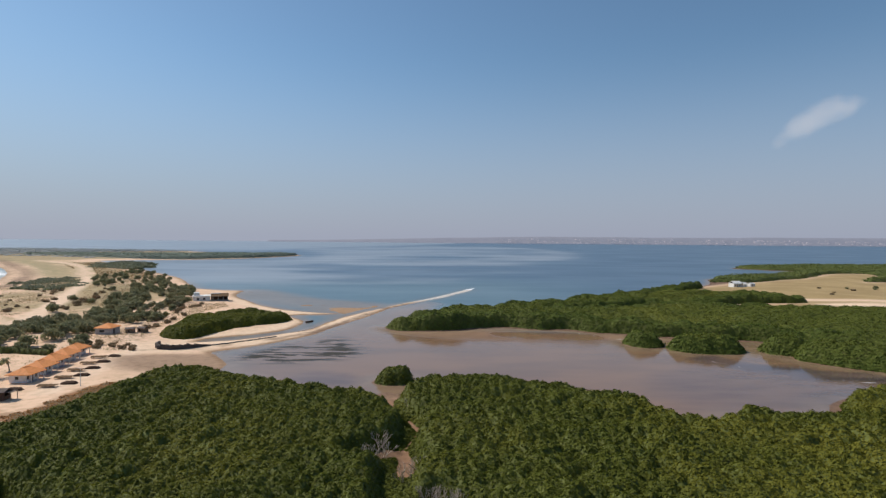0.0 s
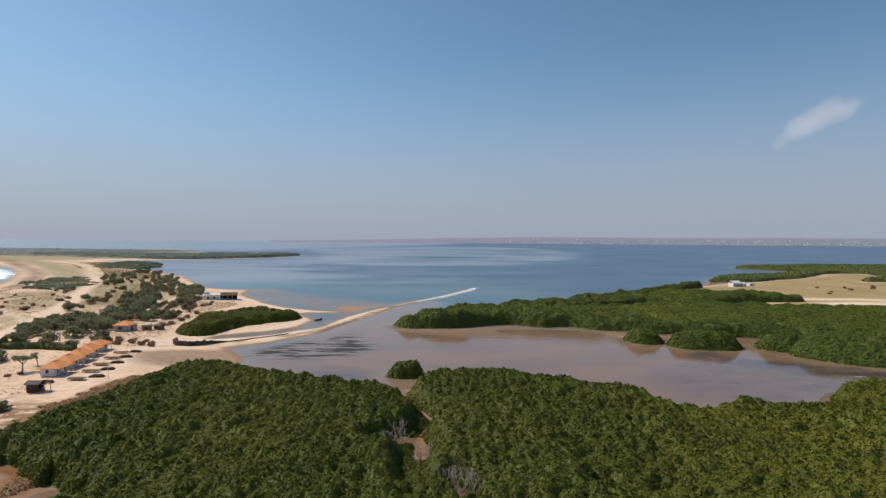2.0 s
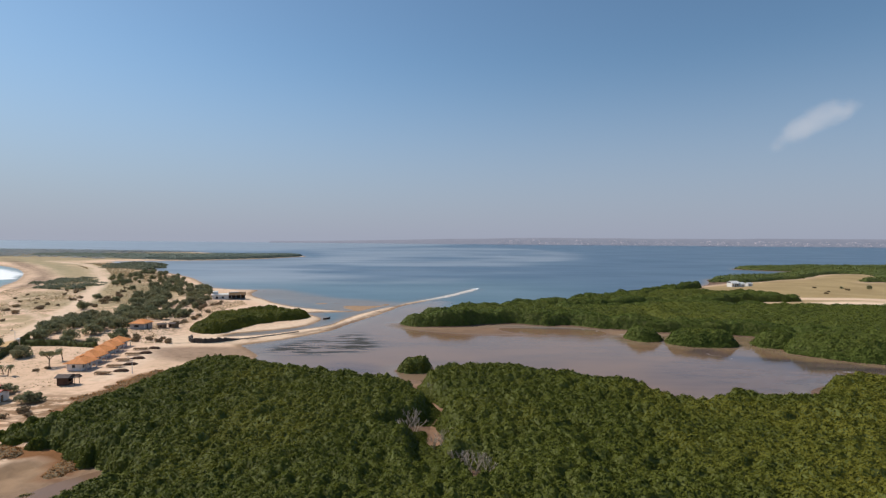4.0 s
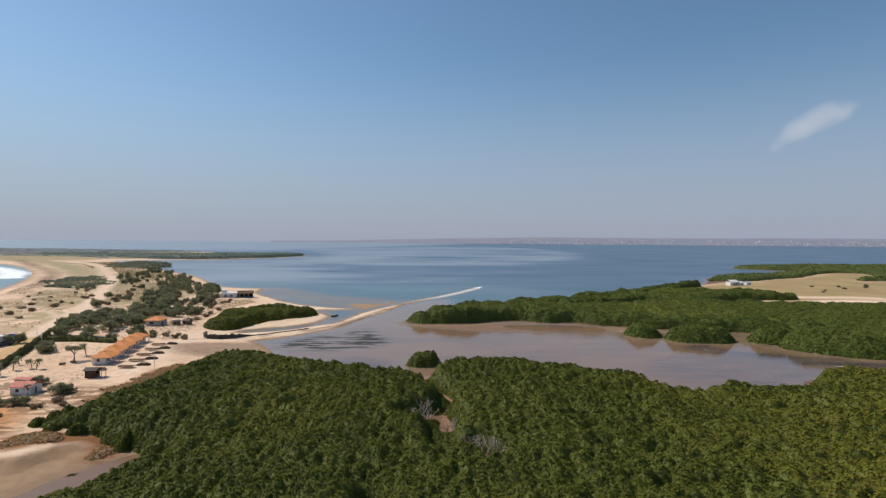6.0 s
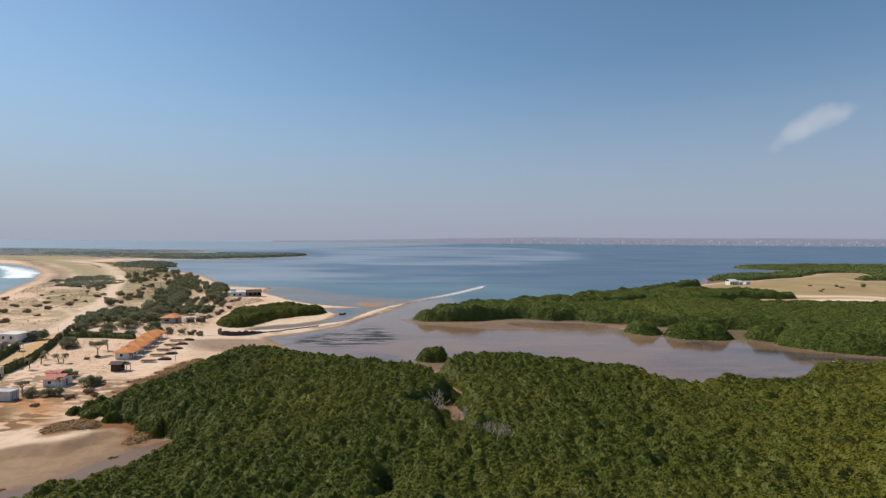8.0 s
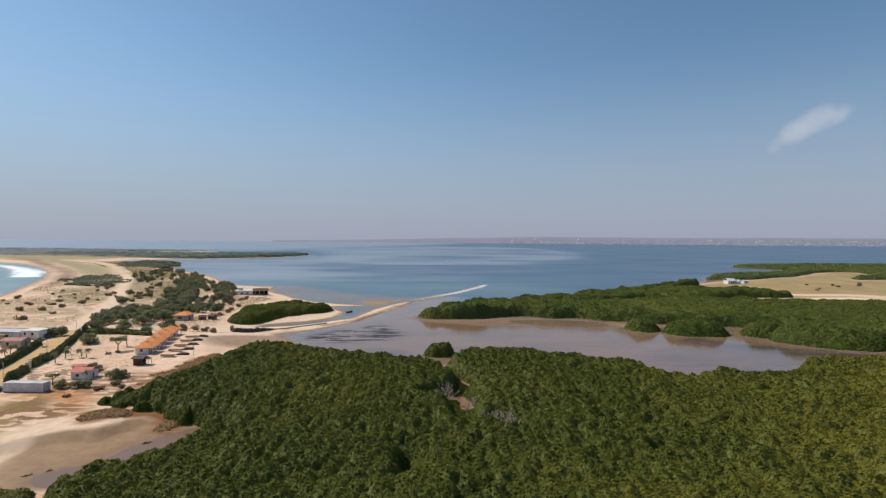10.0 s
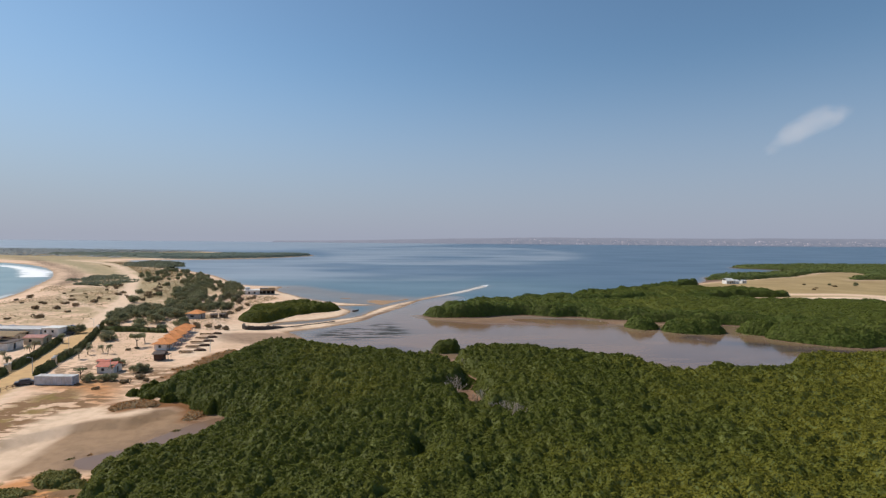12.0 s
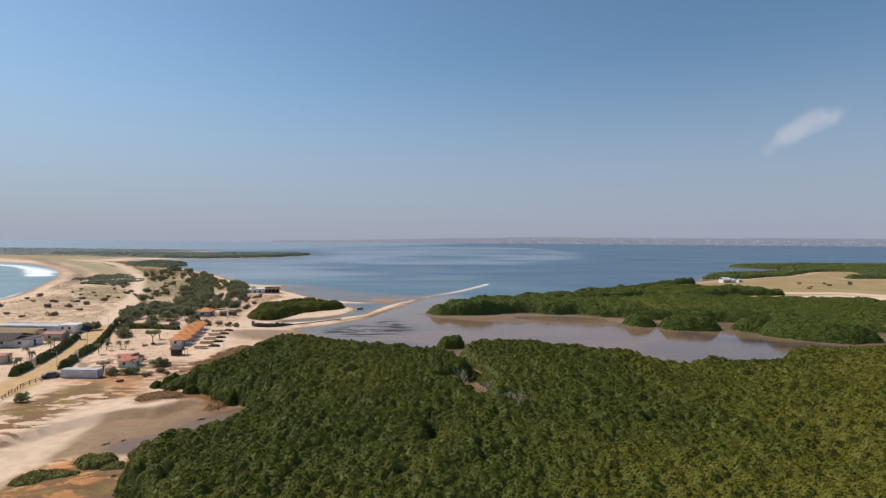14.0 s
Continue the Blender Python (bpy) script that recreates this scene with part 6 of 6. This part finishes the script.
for x, y, s in ((-118, 137, 0.6), (-119, 134, 0.6), (-95, 100, 0.9), (-92, 97, 0.7), (-96.5, 95, 0.8), (-100, 89, 0.6), (-174, 232, 1.2), (-196, 270, 1.3), (-218, 312, 1.2), (-205, 277, 0.9), (297, 416, 1.1), (311, 399, 1.2), (275, 372, 0.9), (285, 383, 0.8)):
    plant("shrub", x, y, s, int(abs(x)) % 5)
for x, y, s in ((337, 411, 0.8), (317, 413, 0.45)):
    plant("round", x, y, s, int(abs(x)) % 5)
grove("far_thicket", rounded([(-344, 468), (-341, 430), (-306, 374), (-279, 372), (-272, 396), (-290, 430), (-318, 464)], 3), 2.6, 4.5, 1.3, 1.0, 3.0, LEAF_THICKET, "dark scrub thicket among the dunes", "thicket", seed=81, rough_edge=7, relief=0.75)
grove("far_thicket", rounded([(-418, 641), (-438, 668), (-480, 760), (-440, 770), (-392, 690), (-362, 622), (-374, 604)], 3), 2.4, 6, 2.2, 2.0, 1.0, LEAF_THICKET, "dark scrub thicket at the bay end of the dunes", "thicket", seed=82, rough_edge=6, relief=0.75)
for k, (edge, high) in enumerate((([(-85.5, 36), (-84.4, 39.5), (-81.1, 40.6), (-76, 39.6), (-75.4, 37.4), (-79.1, 36), (-82, 34)], 0.8),
                                  ([(-80.4, 43), (-79.4, 45.4), (-75.5, 46.2), (-73.2, 44.6), (-73.2, 42), (-74.6, 40.2), (-78, 41)], 1.3),
                                  ([(-72.8, 39.8), (-73.5, 42.4), (-71.1, 42.8), (-69.9, 39.8)], 0.8), ([(-74, 47.6), (-70.5, 50.6), (-66.5, 49.5), (-67.5, 45.5), (-71, 45.5)], 1.2))):
    grove("salt_brush", rounded(edge, 3), high, 1.2, 0.3, 0.22, 40, LEAF_BRUSH,
          "low olive salt brush beside the tidal inlet", "brush", seed=130 + k, rim=1.1, rough_edge=1.3, relief=0.6, inner=INNER, base=ground_at(*edge[0]) - 0.15)
for k, (x, y, rx, ry) in enumerate(((-69.2, 41.4, 0.9, 0.6), (-69.6, 37.4, 0.7, 0.6), (-73.6, 36.4, 1.0, 0.6), (-80.7, 52.2, 1.3, 0.35), (-78.6, 54.2, 1.0, 0.3), (-68.8, 66.8, 0.8, 0.5))):
    grove("brush_clump", rounded(oval(x, y, rx, ry, 40, 10, 0.25, k), 3), 0.4, 0.9, 0.25, 0.2, 36, LEAF_BRUSH if k % 2 else LEAF_BROWN, "low brush clump beside the tidal inlet", "brush", seed=140 + k, rim=0.7, rough_edge=0.5, inner=INNER_BRUSH, base=ground_at(x, y) - 0.08)
for k, (x, y, r, h) in enumerate(((-78, 81.6, 1.9, 1.9), (-72.6, 82.6, 2.2, 2.2), (-83.5, 82, 1.6, 1.5), (-88.4, 84.5, 1.8, 1.7), (-69.8, 50.2, 1.8, 1.9), (-70.6, 46.2, 1.5, 1.3), (-66.4, 52.4, 1.7, 2.6), (-66.2, 38.5, 1.7, 1.6), (-87.4, 92.5, 1.6, 1.5), (-84.6, 104.5, 1.7, 1.6), (-67.2, 79.6, 3.2, 3.4), (-63.6, 78.8, 2.8, 3.8), (-72.6, 84.2, 2.4, 2.4), (-80.2, 85.2, 2.8, 2.4), (-86.2, 86.6, 2.6, 2.1), (-70.4, 82.2, 2.2, 2.6))):
    grove("mangrove_bush", rounded(oval(x, y, r, r * 0.8, 30 * k, 12, 0.15, k), 3), h, 1.5, 0.3, 0.3, 40, LEAF_MANGROVE, "low green mangrove bush on sand at the thicket edge", "bush", seed=160 + k, rim=max(1.3, 0.85 * r), rough_edge=0.8, relief=0.5, base=ground_at(x, y) - 0.1, kind="")
for k, (edge, z) in enumerate((([(-86, 72.4), (-88.6, 77.6), (-84.7, 80.4), (-80.4, 80.6), (-79, 77.4), (-81, 75.4), (-84.2, 73)], ground_at(-82, 76.6)), ([(-74.4, 83), (-70, 84), (-67, 77), (-68, 72.6), (-70.8, 72.4), (-72.4, 78)], ground_at(-70, 73)))):
    grove("dry_brush", rounded(edge, 3), 0.5, 1.0, 0.35, 0.24, 20, LEAF_BROWN, "low brown salt brush along the beach edge", "brush", seed=84 + 2 * k, rim=0.7, rough_edge=1.4, relief=0.7, inner=INNER_BRUSH, base=z - 0.12)
grove("dry_brush", rounded([(-88, 99), (-89.6, 106), (-91, 109), (-88.4, 113), (-88.8, 126), (-88.2, 131), (-84, 135), (-82, 128), (-83, 118), (-85, 108)], 3), 0.5, 1.2, 0.4, 0.26, 16, LEAF_BROWN, "low brown salt brush along the beach edge", "brush", seed=85, rim=0.7, rough_edge=3.0, relief=0.7, inner=INNER_BRUSH, base=ground_at(-88, 120) - 0.1)


def dead_tree(m, seed):
    """A bleached leafless mangrove: forked stems splitting into thin twigs."""
    rng = random.Random(seed)
    t = thing("dead_mangrove", m, "bleached leafless mangrove with grey twigs beside the creek", "dead tree", "dead mangroves along the creek")

    def grow(bm, a, d, length, r, depth):
        b = a + d * length
        rod(bm, a, b, r, r * 0.65, 4)
        if depth:
            for _ in range(3):
                e = (d + Vector((rng.uniform(-.75, .75), rng.uniform(-.75, .75), rng.uniform(-.1, .5)))).normalized()
                grow(bm, b, e, length * rng.uniform(0.6, 0.85), r * 0.6, depth - 1)

    for k in range(4):
        bm = bmesh.new()
        a = k * math.tau / 4 + rng.uniform(-.5, .5)
        grow(bm, Vector((0.2 * math.cos(a), 0.2 * math.sin(a), -0.2)), Vector((0.4 * math.cos(a), 0.4 * math.sin(a), 0.9)).normalized(), 1.5, 0.1, 3)
        part("stem", bm, DEADWOOD, t)
    return t


first = dead_tree(pose(-10.5, 93.5, 0.2), 3)
for x, y, s in ((-13, 86, 1.0), (-5.5, 83, 1.0), (-3.6, 87, 0.9), (-11.5, 98, 1.0), (-6.8, 119.5, 0.9), (0.5, 74, 1.15), (2.5, 72, 1.1), (-1.5, 76, 1.0), (-12.5, 90, 1.05), (-13, 104, 1.0)):
    copy_thing(first, pose(x, y, 0.25, 0, 0, x * 71) @ Matrix.Diagonal((s, s, s * 1.05, 1)))


# ---- low grass and weeds on the sand ----
def tufts(name, outline, per_m2, size, material, label, seed, bare=0.5, scale=7.0, avoid=()):
    """Scattered upright tufts that thin out in patches."""
    rng = np.random.default_rng(seed)
    o = np.array(outline, float)
    lo, hi = o.min(0), o.max(0)
    n = int((hi[0] - lo[0]) * (hi[1] - lo[1]) * per_m2)
    x, y = rng.uniform(lo[0], hi[0], n), rng.uniform(lo[1], hi[1], n)
    keep = (inside(x, y, o) > 0) & (fbm(x, y, scale, 3, seed) + 0.12 * rng.normal(size=n) > bare)
    for line, w in avoid:
        keep &= near_line(x, y, line) > w
    x, y = x[keep], y[keep]
    z = ground_height(x, y)
    ok = z > 0.15
    x, y, z = x[ok], y[ok], z[ok]
    p = np.stack([x, y, z + size * 0.16], 1)
    L = leaf_fans(p, np.tile((0.0, 0.0, 0.9), (len(p), 1)), size, rng, 0.3)
    L[:, 2] = np.maximum(L[:, 2], np.repeat(z, 3) - 0.03)
    me = arrays_mesh(name, L, np.arange(len(L)).reshape(-1, 3))
    return tagged(link(me, name, None, "", (material,)), label, "grass", kind="stuff")


tufts("dune_grass", [(-165, 182), (-205, 182), (-262, 215), (-285, 300), (-340, 400), (-300, 470), (-235, 440), (-175, 330), (-150, 215)], 1.3, 0.6, LEAF_STRAW, "thin dry grass on the dunes", 301, 0.56, 24, ((MAIN_TRACK, 6.5),))
tufts("dune_grass", [(-235, 440), (-300, 470), (-420, 600), (-520, 720), (-480, 790), (-350, 600), (-250, 480)], 0.5, 1.4, LEAF_STRAW, "thin dry grass on the far dunes", 302, 0.47, 50, ((MAIN_TRACK, 9),))
tufts("dry_grass", [(-66, 10), (-66, 30), (-72, 39), (-80, 37), (-90, 26), (-86, 8)], 20, 0.12, LEAF_BROWN, "rusty dry grass above the inlet", 304, 0.52, 5)
tufts("yard_weeds", [(-96, 112), (-104, 118), (-128, 118), (-146, 152), (-150, 166), (-124, 166), (-117, 140), (-106, 128)], 1.6, 0.36, LEAF_STRAW, "sparse weeds in the sandy yard", 307, 0.58, 6)
tufts("yard_weeds", [(-118, 214), (-130, 240), (-144, 300), (-132, 318), (-118, 290), (-120, 250)], 2.0, 0.55, LEAF_STRAW, "thin dry weeds between trees and grove", 311, 0.5, 9)
tufts("yard_weeds", [(-104, 176), (-122, 172), (-134, 178), (-140, 196), (-128, 232), (-118, 214), (-112, 192)], 2.5, 0.5, LEAF_STRAW, "brown weeds around the hut", 308, 0.52, 7)


def old_fence():
    """A sagging fence of driftwood posts and two rails."""
    f = thing("driftwood_fence", pose(0, 0, 0), "sagging brown driftwood fence along the lane", "fence")
    rng = random.Random(12)
    pts = even([(-120.8, 91), (-121.5, 84), (-119.5, 78), (-117.5, 72), (-119, 62)], 1.7)
    tops = []
    for x, y in pts:
        z = ground_at(x, y)
        bm = bmesh.new()
        top = (x + rng.uniform(-.15, .15), y + rng.uniform(-.15, .15), z + rng.uniform(0.8, 1.2))
        rod(bm, (x, y, z - 0.3), top, 0.09, 0.07)
        part("post", bm, DARK_WOOD, f)
        tops.append((Vector((x, y, z)), Vector(top)))
    for (a, b), (c, d) in zip(tops[:-1], tops[1:]):
        for h in (0.45, 0.85):
            bm = bmesh.new()
            rod(bm, a.lerp(b, h), c.lerp(d, h), 0.06, 0.05, 5)
            part("rail", bm, DARK_WOOD, f)


old_fence()
